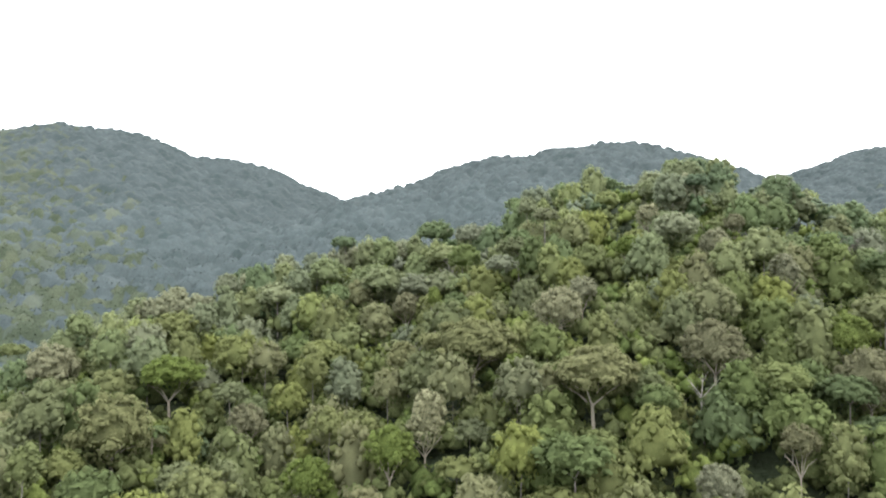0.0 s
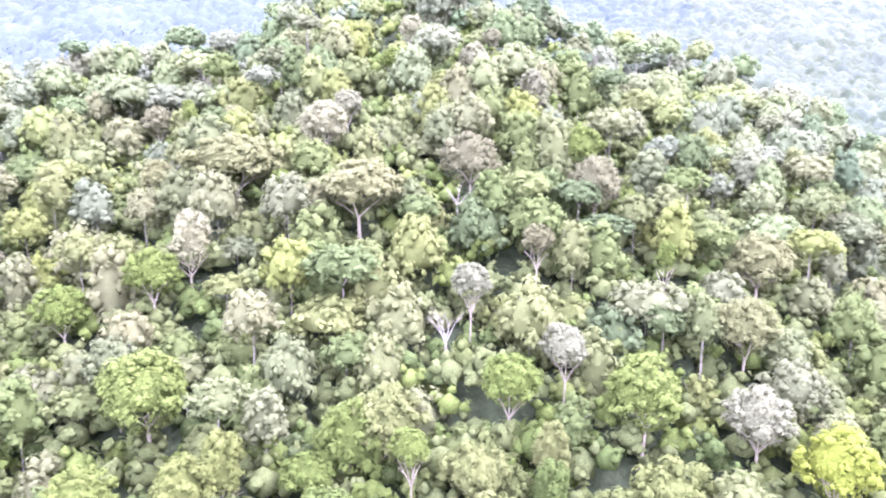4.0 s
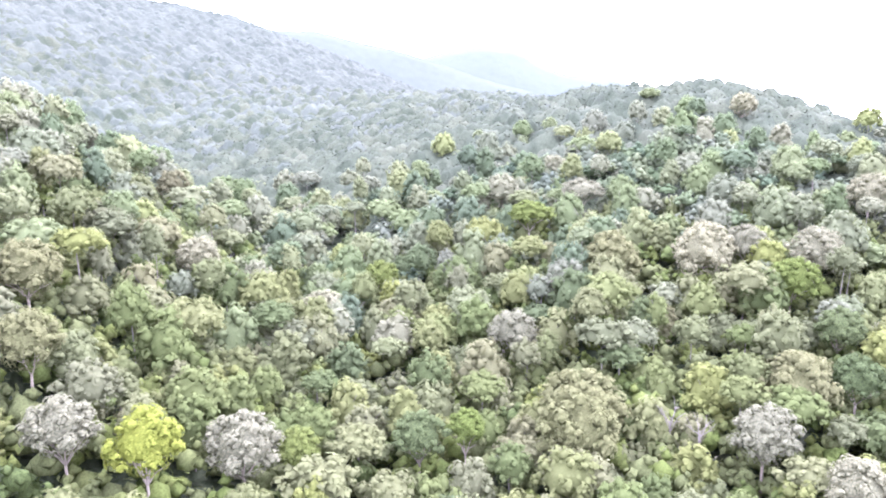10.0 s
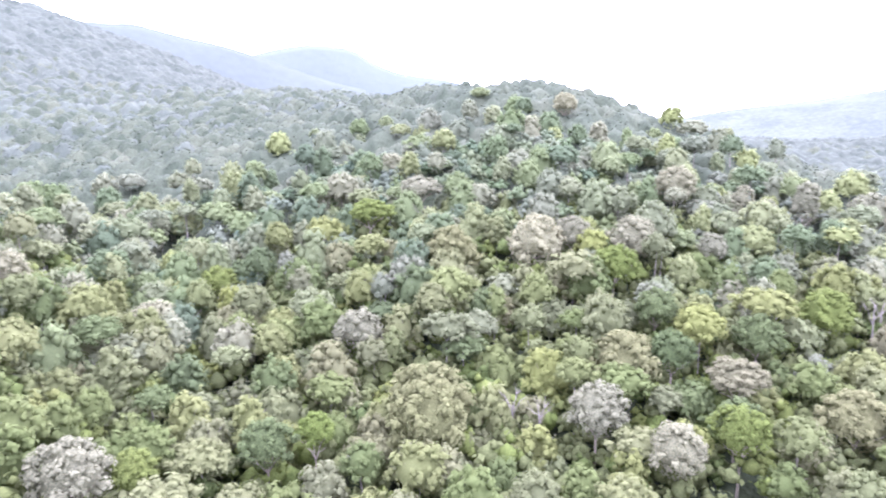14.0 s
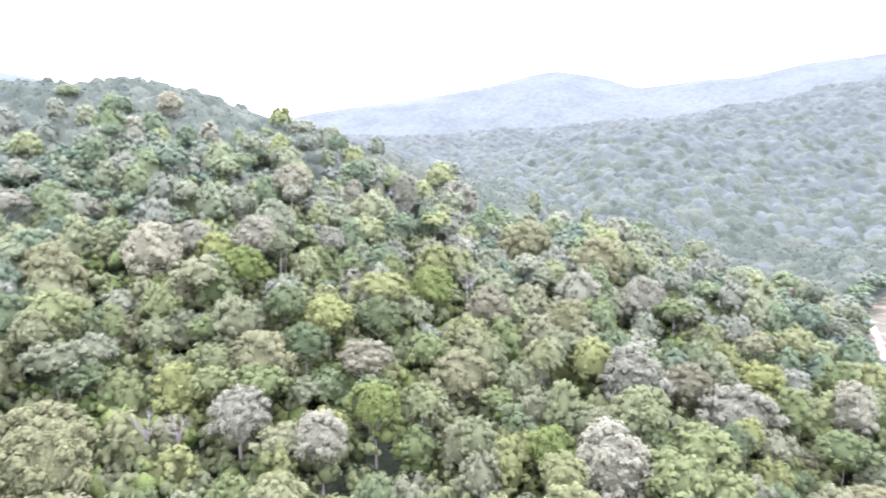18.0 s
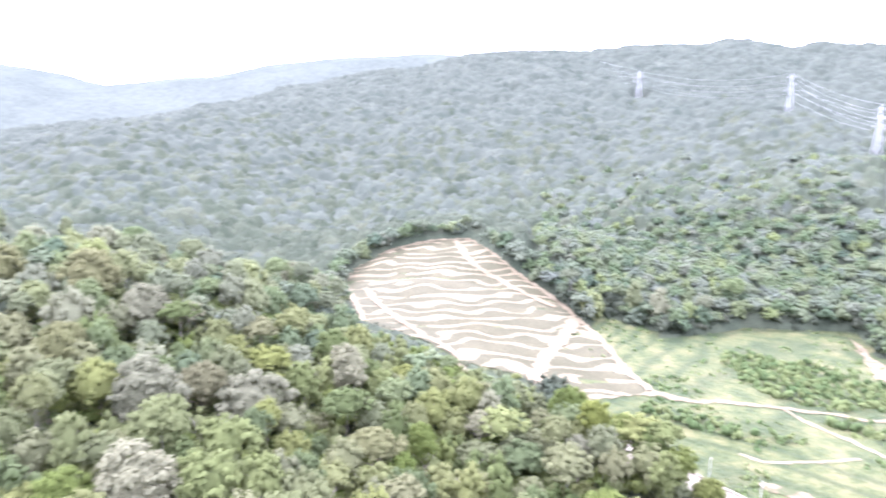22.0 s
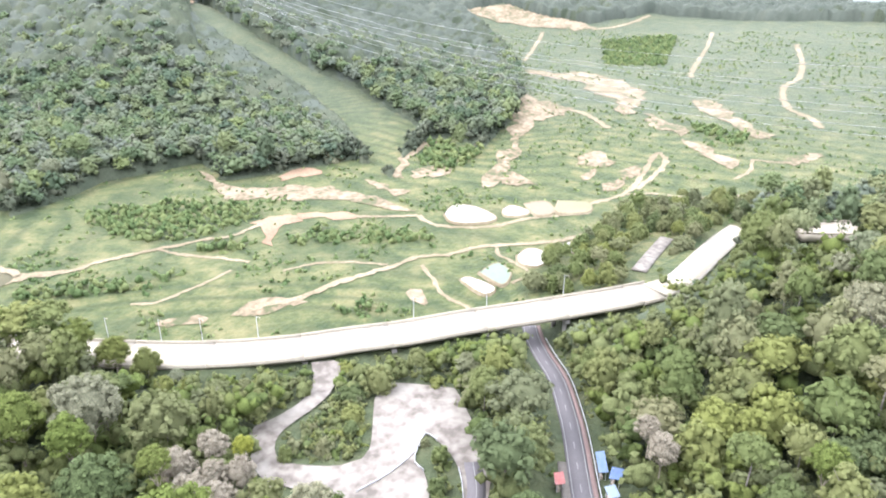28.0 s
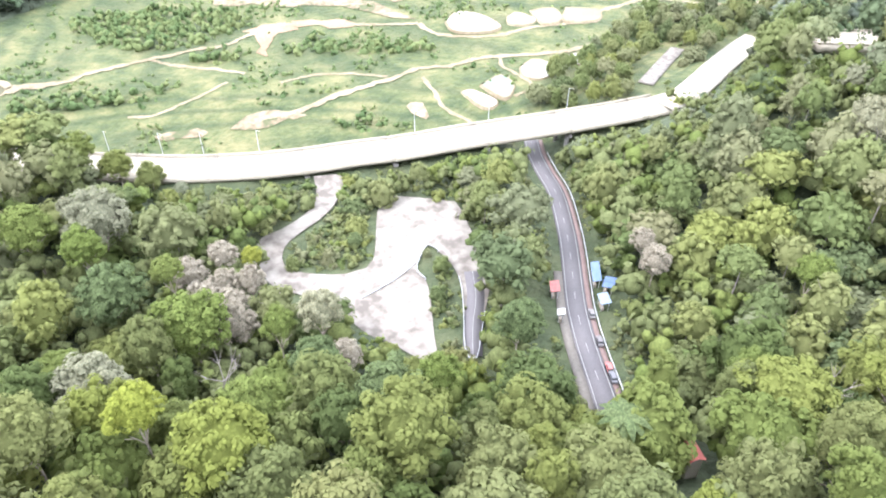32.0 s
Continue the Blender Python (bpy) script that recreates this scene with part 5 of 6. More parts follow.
bare_patch([(-278.2, -394.9), (-274.9, -376.9), (-286.7, -364.2), (-282.1, -350.6), (-262.3, -345.2), (-249.7, -343.3), (-238, -332.6), (-218.7, -315), (-213.7, -303.3), (-205.6, -302.2), (-198.7, -288.7), (-199.2, -272.4), (-189.9, -269.9), (-182.4, -278.6), (-172.7, -278.8), (-176.5, -288.3), (-188.4, -294.4), (-202.9, -308.2), (-220.8, -326.9), (-240, -352), (-255.2, -368.8)], "gash of bare sandy soil on a terraced hill")
bare_patch([(-229.2, -282.1), (-245.3, -290.2), (-253, -287.6), (-249.5, -271.2), (-238.8, -268.7), (-223.6, -259.4), (-223.8, -264.5), (-237.8, -274.2)], "patch of bare sandy soil on a terraced hill")
bare_patch([(-221.3, -247.5), (-237.1, -256), (-251, -260.9), (-257.1, -258.3), (-244, -248.9), (-231.7, -245.4), (-220.9, -243.8)], "strip of bare soil under a hill track")
bare_patch([(-340, -494.4), (-356.2, -477.2), (-377.6, -458.6), (-377.7, -416.8), (-366.5, -382.1), (-342.8, -352.9), (-313.7, -330.9), (-313.6, -339.3), (-329.4, -365.4), (-331.8, -389.3), (-351.5, -433.4), (-342.8, -459.1)], "eroded bare soil on a far green slope")
bare_patch([(-322.9, -328.3), (-325.1, -315.5), (-319.1, -295.6), (-309.8, -283.6), (-307, -297.5), (-309.6, -311.9)], "small eroded soil patch on a far slope")
bare_patch([(-305.4, -280.3), (-306.3, -266.5), (-303.4, -252.1), (-303.6, -237.5), (-294.7, -233.6), (-293, -246.7), (-297.1, -264.1)], "broken bare soil down a far slope")
bare_patch([(-376.4, -335.2), (-384.7, -327.9), (-370, -303.4), (-357.2, -273.7), (-357.3, -255.9), (-347.4, -254.2), (-339.5, -267.2), (-355.3, -293), (-358.8, -316.6)], "long eroded soil patch on a far slope")
bare_patch([(-413.9, -727.5), (-420.2, -683.7), (-431.5, -642.6), (-455.5, -612.7), (-480.2, -585.9), (-496.5, -589.9), (-491, -634.7), (-474.1, -671.5), (-457.5, -706.3), (-435, -708)], "bare pale terraces at the edge of far farmland")
bare_patch([(-36.4, -218.5), (-44.8, -224.6), (-54, -221.5), (-60.4, -216.7), (-54.5, -215.2), (-45.2, -213.3)], "pale gravel yard in the fields")
bare_patch([(-14, -225.1), (-28, -223.2), (-30.6, -219.9), (-21, -220.5)], "bare pale soil beside the viaduct road")
bare_patch([(-96.4, -202.8), (-101.2, -201.5), (-100.4, -193.5), (-96.9, -193)], "sparse pale gravel on a meadow slope")
bare_patch([(-326, -225.7), (-350.1, -224.7), (-346.9, -220.5), (-323.9, -220.8)], "pale gravel bank in a far valley")
plot([(-140.5, -258.3), (-150.3, -266), (-157.9, -258.6), (-158.6, -243.4), (-149.8, -241.3), (-139.3, -247.5)], POND, "shallow pale pond with sandy banks")
plot([(-167.1, -251), (-173.4, -252.7), (-175.6, -242), (-168.1, -240), (-163.4, -244.4)], POND, "small pale pond beside a track")
plot([(-179, -251.3), (-189.4, -249.2), (-185, -236.2), (-176, -236.1)], SOILTAN, "tan prepared field plot")
plot([(-194.2, -246.1), (-204.7, -237.5), (-197.9, -228.1), (-184.9, -233.7)], CROP, "pale yellow-green crop plot")
plot([(-144.5, -205.9), (-152, -209.1), (-155.5, -204.6), (-153.2, -196.3), (-144.7, -193.4), (-141.1, -199.1)], POND, "pale pond ringed by trees")
plot([(-115.8, -200.5), (-119.9, -200.3), (-123.5, -188.7), (-117.4, -186.6)], NETWHITE, "white plastic sheet over a seed bed")
plot([(-124, -200.8), (-134.7, -204.6), (-134.4, -195.2), (-126.2, -188.1)], NETGREEN, "pale green shade net over a plot")
plot([(-165.5, -205.1), (-171, -205), (-169.7, -198.3), (-162.7, -196.4)], NETWHITE, "small white plastic sheet by the trees")
dirt_track([(209.3, -342.6), (173.6, -298.2), (154.5, -271)], 4, "sandy track at the edge of the clearing")
dirt_track([(202.3, -327), (210.2, -360.1), (198.9, -381.8), (179.7, -392.8), (160.2, -398), (148.4, -399.3)], 4, "sandy track round the top of the clearing")
dirt_track([(148.4, -399.3), (128.6, -387.2), (107.3, -370.8), (86, -357.8), (69.3, -338), (50.9, -312.9), (38.5, -291.5), (26.5, -275.7)], 4.5, "sandy track along the far edge of the clearing")
dirt_track([(69.6, -339.4), (70.3, -308.1), (71.7, -284.1), (71.2, -260.4)], 8, "main sandy track down the terraced clearing")
dirt_track([(185, -326.7), (153.3, -293.4), (126.3, -274.3), (106.2, -264.5), (96, -248.6)], 4.5, "sandy track slanting across the clearing")
dirt_track([(71.2, -260.4), (57.7, -260.2), (46.4, -262.4), (34.7, -270.3), (24.5, -274.4)], 5, "sandy track at the foot of the clearing")
dirt_track([(159, -395.2), (139.4, -372.8), (122.6, -362.3), (102, -354.6), (82.9, -346.2)], 5, "sandy track winding through the clearing")
dirt_track([(26.5, -275.7), (19.1, -273.3), (12.6, -273.7)], 4, "pale dirt track from the clearing into the fields")
dirt_track([(87.7, -334.7), (76.7, -298.8)], 3, "short sandy track between terraces")


def terraced_clearing():
    """Newly cut hillside: pale level treads between scrubby risers, each tread a piece."""
    thing = new("terraced_clearing")
    p = np.array(TERRACE, float)
    c = p.mean(0)
    thing.location = (c[0], c[1], float(ground(*c)))
    tagged(thing, "newly cleared hillside cut into pale sandy terraces", "clearing", kind="structure")
    cell = 0.9
    gx, gy = np.meshgrid(np.arange(p[:, 0].min(), p[:, 0].max(), cell), np.arange(p[:, 1].min(), p[:, 1].max(), cell))
    h = ground(gx, gy)
    bend = 0.27 * h + 0.068 * np.hypot(gx, gy) + waves(gx, gy, 80, 5) * 0.55 + waves(gx, gy, 26, 6) * 0.5
    k = np.floor(bend)
    f = bend - k
    wide = 0.38 + 0.2 * waves(gx, gy, 45, 9)
    flat = (f < wide) & (waves(gx, gy, 34, 4) < 0.55)
    z = h + 0.65 - np.where(flat, f / wide, (1 - f) / (1 - wide)) * 0.5
    keep = inside(TERRACE, gx, gy)
    idx = np.arange(gx.size).reshape(gx.shape)
    quads = np.stack([idx[:-1, :-1], idx[:-1, 1:], idx[1:, 1:], idx[1:, :-1]], -1)
    ok = keep[:-1, :-1] & keep[1:, 1:] & keep[:-1, 1:] & keep[1:, :-1]
    allv = np.stack([gx - c[0], gy - c[1], z - thing.location.z], -1).reshape(-1, 3)
    for level in np.unique(k[keep]):
        for is_tread, name, mat in ((True, "terrace_tread", SOIL), (False, "terrace_riser", SCRUB)):
            pick = quads[ok & (k[:-1, :-1] == level) & (flat[:-1, :-1] == is_tread)]
            if len(pick) < 4:
                continue
            used, inv = np.unique(pick, return_inverse=True)
            part(name, mesh_of(name, allv[used], inv.reshape(-1, 4), mat, smooth=True), mat, thing)


terraced_clearing()


def river_share(x, y):
    """Lower growth in front of the road and the bridge beyond the stream, to keep both in the camera's view."""
    share = np.full(x.shape, 0.2)
    for k in (0.4, 0.7, 1.0):
        clear = np.ones(x.shape, bool)
        lift = EYE[2] - ground(x, y)
        reach = np.maximum(1, (EYE[2] - 2) / (lift - 12 * k))
        for q in (0.0, 0.2, 0.4, 0.6, 0.8, 1.0):
            px, py = x * (1 + (reach - 1) * q), y * (1 + (reach - 1) * q)
            clear &= (near_line(CHUTE, px, py)[0] > 4) & (near_line(FAR_ROAD, px, py)[0] > 8) & (near_line(RAMP, px, py)[0] > 7)
        share = np.where(clear, k, share)
    return share


def shrubs():
    """Low bushes and hedges over the farmland, and the trees along the stream."""
    g = np.random.default_rng(31)
    x, y = scatter(180, 760, 165, 262, 3.2, 33)
    patch = waves(x, y, 70, 3) + waves(x, y, 26, 4) * 0.5
    ok = (inside(FARM, x, y) | inside(MEADOW, x, y)) & (patch > 0.3 + g.uniform(-0.2, 0.2, len(x))) & ~inside(TERRACE, x, y) & (near_line(DECK, x, y)[0] > 9) & (near_line(RAMP, x, y)[0] > 8)
    for line in TRACKS_PLAN:
        ok &= near_line([(p, q, 0) for p, q in line], x, y)[0] > 3.2
    dense = np.zeros(len(x), bool)
    for poly in THICKETS:
        dense |= inside(poly, x, y) & (g.random(len(x)) < 0.8)
    for poly in PLOTS_PLAN:
        dense &= ~inside(poly, x, y)
        ok &= ~inside(poly, x, y)
    for line in TRACKS_PLAN:
        dense &= near_line([(p, q, 0) for p, q in line], x, y)[0] > 3.0
    ok &= ~dense
    woods("thicket", "dense dark green bushes filling hollows between the fields", x[dense], y[dense], SHRUB_CLOUDS, 1.6, 3.4, 1.4, 4.2, FIELD_LEAF, 38)
    d = np.hypot(x, y)
    near = ok & (d < 330)
    woods("shrubs_near", "low green bushes and crops scattered over the fields", x[near], y[near], SHRUB_CLOUDS, 0.6, 2.4, 0.4, 1.9, FIELD_LEAF, 34)
    spread = inside(FARM, x, y) & (d >= 300) & (waves(x, y, 150, 8) + waves(x, y, 40, 9) * 0.7 + g.uniform(-0.5, 0.5, len(x)) > 0.15)
    for line in TRACKS_PLAN:
        spread &= near_line([(p, q, 0) for p, q in line], x, y)[0] > 4
    far = ((ok & (d >= 330)) | spread) & (np.arange(len(x)) % 5 > 2)
    woods("shrubs_far", "low bushes over the far farmland slopes", x[far], y[far], SHRUB_CLOUDS, 0.8, 2.7, 0.4, 1.5, FIELD_LEAF, 35)
    x, y = scatter(180, 340, 200, 262, 6.4, 36)
    ok = inside(RIVERSIDE, x, y) & (near_line(RAMP, x, y)[0] > 9) & (near_line(DECK, x, y)[0] > 9) & (near_line(CHUTE, x, y)[0] > 6)
    woods("riverside_trees", "green trees and bushes along the stream behind the viaduct", x[ok], y[ok], MID_CLOUDS, 2.6, 5.0, 5, 11, WOODS, 37, np.maximum(0.12, river_share(x[ok], y[ok])))


RIVERSIDE = [(-132, -178), (-145, -192), (-150, -195), (-162, -198), (-180, -203), (-206, -223), (-236, -211), (-290, -200), (-330, -160), (-234, -150), (-177, -157), (-156, -150), (-135, -165)]
THICKETS = [[(-1.2, -339), (-36.8, -337), (-69, -316.6), (-68.2, -300.9), (-58.5, -292.7), (-36.8, -287.7), (-21.9, -289.7), (-12.2, -299.3), (1.4, -325)],
            [(-34.6, -273.8), (-51.1, -280.4), (-58.2, -271.3), (-47.7, -263.7)],
            [(-66, -265.9), (-87.1, -272.4), (-123.1, -247.6), (-122.5, -236.1), (-93.8, -250)],
            [(-66.1, -209.8), (-79.8, -203.4), (-87.8, -193.5), (-76.6, -195.5)],
            [(27, -263.6), (6.8, -260.9), (-18.1, -254.4), (-31.9, -256), (-15.6, -248.5), (7, -253.9), (26.7, -256.6)],
            [(-184, -354.6), (-200.6, -324.5), (-187.6, -309), (-169.2, -306.9), (-161.5, -324.5)],
            [(-329.8, -310.6), (-318, -253.2), (-343.2, -262.4), (-337.7, -290.6)],
            [(-467.6, -543.5), (-545.5, -521.2), (-437.3, -428.2), (-408.4, -465.9)]]
SHRUB_CLOUDS = [crown_cloud(110 + i, 2, 8, 0.36, "dome", 0, 1) for i in range(4)]
shrubs()


# ---- viaduct and roads ----
from mathutils import geometry


def strip_solid(line, half, z_top, z_bottom, first=0, last=None):
    """A solid band along a line of (x, y, z), or a stretch of it, with offsets to its top and bottom."""
    line = np.asarray(line, float)
    v, _ = ribbon(line, half, 0, 0, 2, 0, z=line[:, 2])
    last = len(line) if last is None else min(last, len(line))
    v, line = v[2 * first:2 * last], line[first:last]
    top, low = v.copy(), v.copy()
    top[:, 2] += z_top
    low[:, 2] += z_bottom
    n = len(line)
    vs = np.concatenate([top, low])
    i = np.arange(n - 1) * 2
    o = 2 * n
    q = [np.stack([i, i + 1, i + 3, i + 2], -1), np.stack([i + o, i + 2 + o, i + 3 + o, i + 1 + o], -1),
         np.stack([i, i + 2, i + 2 + o, i + o], -1), np.stack([i + 1, i + 1 + o, i + 3 + o, i + 3], -1),
         np.array([[0, o, o + 1, 1], [2 * n - 2, 2 * n - 1, o + 2 * n - 1, o + 2 * n - 2]])]
    return vs, np.concatenate(q)


def offset_line(line, off, dz=0.0):
    line = np.asarray(line, float)
    d = np.gradient(line[:, :2], axis=0)
    d /= np.linalg.norm(d, axis=1)[:, None]
    out = line.copy()
    out[:, 0] -= d[:, 1] * off
    out[:, 1] += d[:, 0] * off
    out[:, 2] += dz
    return out


def box(bm, size, at, turn=0.0):
    r = bmesh.ops.create_cube(bm, size=1, matrix=Matrix.Translation(at) @ Matrix.Rotation(turn, 4, "Z") @ Matrix.Diagonal((*size, 1)))
    return r["verts"]


def viaduct():
    line = smooth_line(DECK, 4.0)
    thing = new("viaduct")
    tagged(thing, "long pale concrete road viaduct on columns across the valley", "viaduct")
    start = int(np.argmin(np.abs(line[:, 0] + 47)))
    span = 6
    for k in range(0, len(line) - 1, span):
        seg, end = line[k:k + span + 1], k + span + 1
        if len(seg) < 2:
            continue
        v, q = strip_solid(line, 6.3, 0.0, -0.5, k, end)
        along = seg[-1] - seg[0]
        v[:2, :2] += along[:2] / np.linalg.norm(along) * 0.07
        v[len(v) // 2:len(v) // 2 + 2, :2] += along[:2] / np.linalg.norm(along) * 0.07
        part("deck_slab", mesh_of("deck_slab", v, q, CONCRETE), CONCRETE, thing)
        for off in (-6.15, 6.15):
            v, q = strip_solid(offset_line(line, off), 0.14, 0.75, -0.8, k, end)
            part("parapet", mesh_of("parapet", v, q, CONCRETE), CONCRETE, thing)
        if k < start:
            continue
        for off in (-4.2, -1.4, 1.4, 4.2):
            v, q = strip_solid(offset_line(line, off), 0.35, -0.5, -1.9, k, end)
            part("girder", mesh_of("girder", v, q, CONCRETE_OLD), CONCRETE_OLD, thing)
        p, nx = seg[0], seg[1] - seg[0]
        turn = math.atan2(nx[1], nx[0])
        bm = bmesh.new()
        box(bm, (1.5, 11, 1.1), (p[0], p[1], p[2] - 2.45), turn)
        bmesh.ops.bevel(bm, geom=bm.edges[:], offset=0.08, segments=1, affect="EDGES")
        part("pier_cap", bm, CONCRETE_OLD, thing)
        for off in (-3.6, 3.6):
            q = offset_line(seg, off)[0]
            low = float(ground(q[0], q[1])) - 1
            if low < p[2] - 3.2:
                bm = bmesh.new()
                bmesh.ops.create_cone(bm, cap_ends=True, segments=14, radius1=0.75, radius2=0.7, depth=p[2] - 3 - low, matrix=Matrix.Translation((q[0], q[1], (p[2] - 3 + low) / 2)))
                part("pier", bm, CONCRETE_OLD, thing)
    for off in (-5.2, 5.2):
        v, q = strip_solid(offset_line(line, off), 0.09, 0.014, 0.004)
        part("edge_line", mesh_of("edge_line", v, q, PAINT), PAINT, thing)
    for k in range(0, len(line) - 2, 3):
        v, q = strip_solid(line[k:k + 2], 0.08, 0.014, 0.004)
        part("centre_dash", mesh_of("centre_dash", v, q, PAINT), PAINT, thing)


viaduct()


def road(name, label, pts, half, mat, lines=True, lift=0.3):
    line = smooth_line(pts, 2.5)
    line[:, 2] += lift
    v, q = strip_solid(line, half, 0, -0.5)
    ob = tagged(new(name, mesh_of(name, v, q, mat)), label, "road", kind="structure")
    if lines:
        for off in (-half + 0.5, half - 0.5):
            v, q = strip_solid(offset_line(line, off), 0.10, 0.02, 0.005)
            part("edge_line", mesh_of("edge_line", v, q, PAINT), PAINT, ob)
        for k in range(0, len(line) - 2, 3):
            v, q = strip_solid(line[k:k + 2], 0.08, 0.02, 0.005)
            part("centre_dash", mesh_of("centre_dash", v, q, PAINT), PAINT, ob)
    return line


road_line = road("road", "grey asphalt two-lane road with white lines between wooded slopes", ROAD, 2.4, ASPHALT)
road("ramp_road", "pale concrete road leading on from the viaduct", RAMP, 5.0, CONCRETE)
road("side_road", "steep pale concrete road beside the viaduct ramp", CHUTE, 2.6, PAVING, False, 0.12)


def nearest(x, y):
    return int(np.argmin(np.hypot(road_line[:, 0] - x, road_line[:, 1] - y)))


for name, label, off, half, mat in (("shoulder", "pinkish laterite road shoulder along asphalt", 3.0, 0.6, SHOULDER), ("verge", "dusty gravel lay-by along the asphalt road", -3.4, 1.0, GRAVEL)):
    seg = offset_line(road_line, off, -0.03)[nearest(-87, -96):] if off < 0 else offset_line(road_line, off, -0.03)
    v, q = strip_solid(seg, half, 0, -0.4)
    tagged(new(name, mesh_of(name, v, q, mat, smooth=False)), label, "road shoulder", kind="structure")


def guard_rail(label, line, height=0.58):
    """A steel crash barrier: posts and a ribbed beam."""
    thing = new("guard_rail")
    tagged(thing, label, "guard rail")
    line = np.asarray(line, float)
    v, q = strip_solid(line, 0.07, height, height - 0.32)
    part("rail", mesh_of("rail", v, q, STEEL), STEEL, thing)
    for p in line[::2]:
        bm = bmesh.new()
        box(bm, (0.14, 0.14, height + 0.5), (p[0], p[1], p[2] + (height - 0.5) / 2 - 0.02))
        part("post", bm, STEEL, thing)


guard_rail("long white crash barrier along a mountain road", offset_line(road_line, 3.9)[4:])


def pad_height(x, y):
    return 8.35 + 2.6 * float(step(152, 166, -y))


def car_park():
    """The wide paved loop below the viaduct."""
    ring = smooth_line(np.array(PAD + PAD[:1]), 2.0)[:-1]
    gx, gy = np.meshgrid(np.arange(-80, -18, 2.5), np.arange(-168, -78, 2.5))
    fill = inside([tuple(p) for p in ring], gx, gy) & (near_line([(x, y, 0) for x, y in ring] + [(*ring[0], 0)], gx, gy)[0] > 1.0)
    pts = [Vector(p) for p in ring] + [Vector(p) for p in zip(gx[fill].tolist(), gy[fill].tolist())]
    verts, _, tris, _, _, _ = geometry.delaunay_2d_cdt(pts, [], [list(range(len(ring)))], 1, 1e-4)
    bm = bmesh.new()
    made = [bm.verts.new((p.x, p.y, pad_height(p.x, p.y))) for p in verts]
    for t in tris:
        bm.faces.new([made[i] for i in t])
    bmesh.ops.recalc_face_normals(bm, faces=bm.faces[:])
    if sum(f.normal.z for f in bm.faces) < 0:
        bmesh.ops.reverse_faces(bm, faces=bm.faces[:])
    me = bpy.data.meshes.new("paved_loop")
    bm.to_mesh(me)
    bm.free()
    me.materials.append(PAVING)
    tagged(new("paved_loop", me), "wide worn pale concrete hairpin loop and parking area", "pavement", kind="structure")
    rim = [(x, y, pad_height(x, y)) for x, y in smooth_line(np.array(PAD[26:34]), 2.5)]
    guard_rail("low rusty crash barrier round the outer edge of a paved loop", rim, 0.5)
    rim = [(x, y, pad_height(x, y)) for x, y in smooth_line(np.array(PAD[20:25]), 2.5)]
    guard_rail("dark crash barrier on the inner edge of a hairpin", rim, 0.5)
    rim = [(x, y, pad_height(x, y)) for x, y in smooth_line(np.array([(-57.5, -117.2), (-53, -114.2), (-46, -111.5), (-39, -110)]), 2.0)]
    guard_rail("short crash barrier between hairpin and parking area", rim, 0.5)
    # lane of darker asphalt where the loop leaves downhill
    lane = [(x, y, pad_height(x, y) + 0.03) for x, y in smooth_line(np.array([(-65.5, -106.5), (-61.8, -98.6), (-56.6, -91), (-52.2, -83.4)]), 2.0)]
    v, q = strip_solid(lane, 2.0, 0, -0.2)
    ob = tagged(new("lane", mesh_of("lane", v, q, ASPHALT)), "dark asphalt lane leaving a pale paved loop", "road", kind="structure")
    v, q = strip_solid(lane, 0.08, 0.02, 0.004)
    part("lane_line", mesh_of("lane_line", v, q, PAINT), PAINT, ob)


car_park()


# ---- vehicles and roadside things ----
def paint(name, colour, rough=0.35):
    m, n, l, b = material(name, rough, 0.5)
    tex, mx = n.new("ShaderNodeTexNoise"), n.new("ShaderNodeMix")
    tex.inputs["Scale"].default_value = 3
    mx.data_type = "RGBA"
    mx.inputs[6].default_value = (*colour, 1)
    mx.inputs[7].default_value = (*[c * 0.7 + 0.06 for c in colour], 1)
    l.new(tex.outputs[0], mx.inputs[0])
    l.new(mx.outputs[2], b.inputs["Base Color"])
    return m


GLASS_DARK = paint("car_glass", (0.02, 0.025, 0.03), 0.1)
RUBBER = paint("rubber", (0.02, 0.02, 0.02), 0.9)


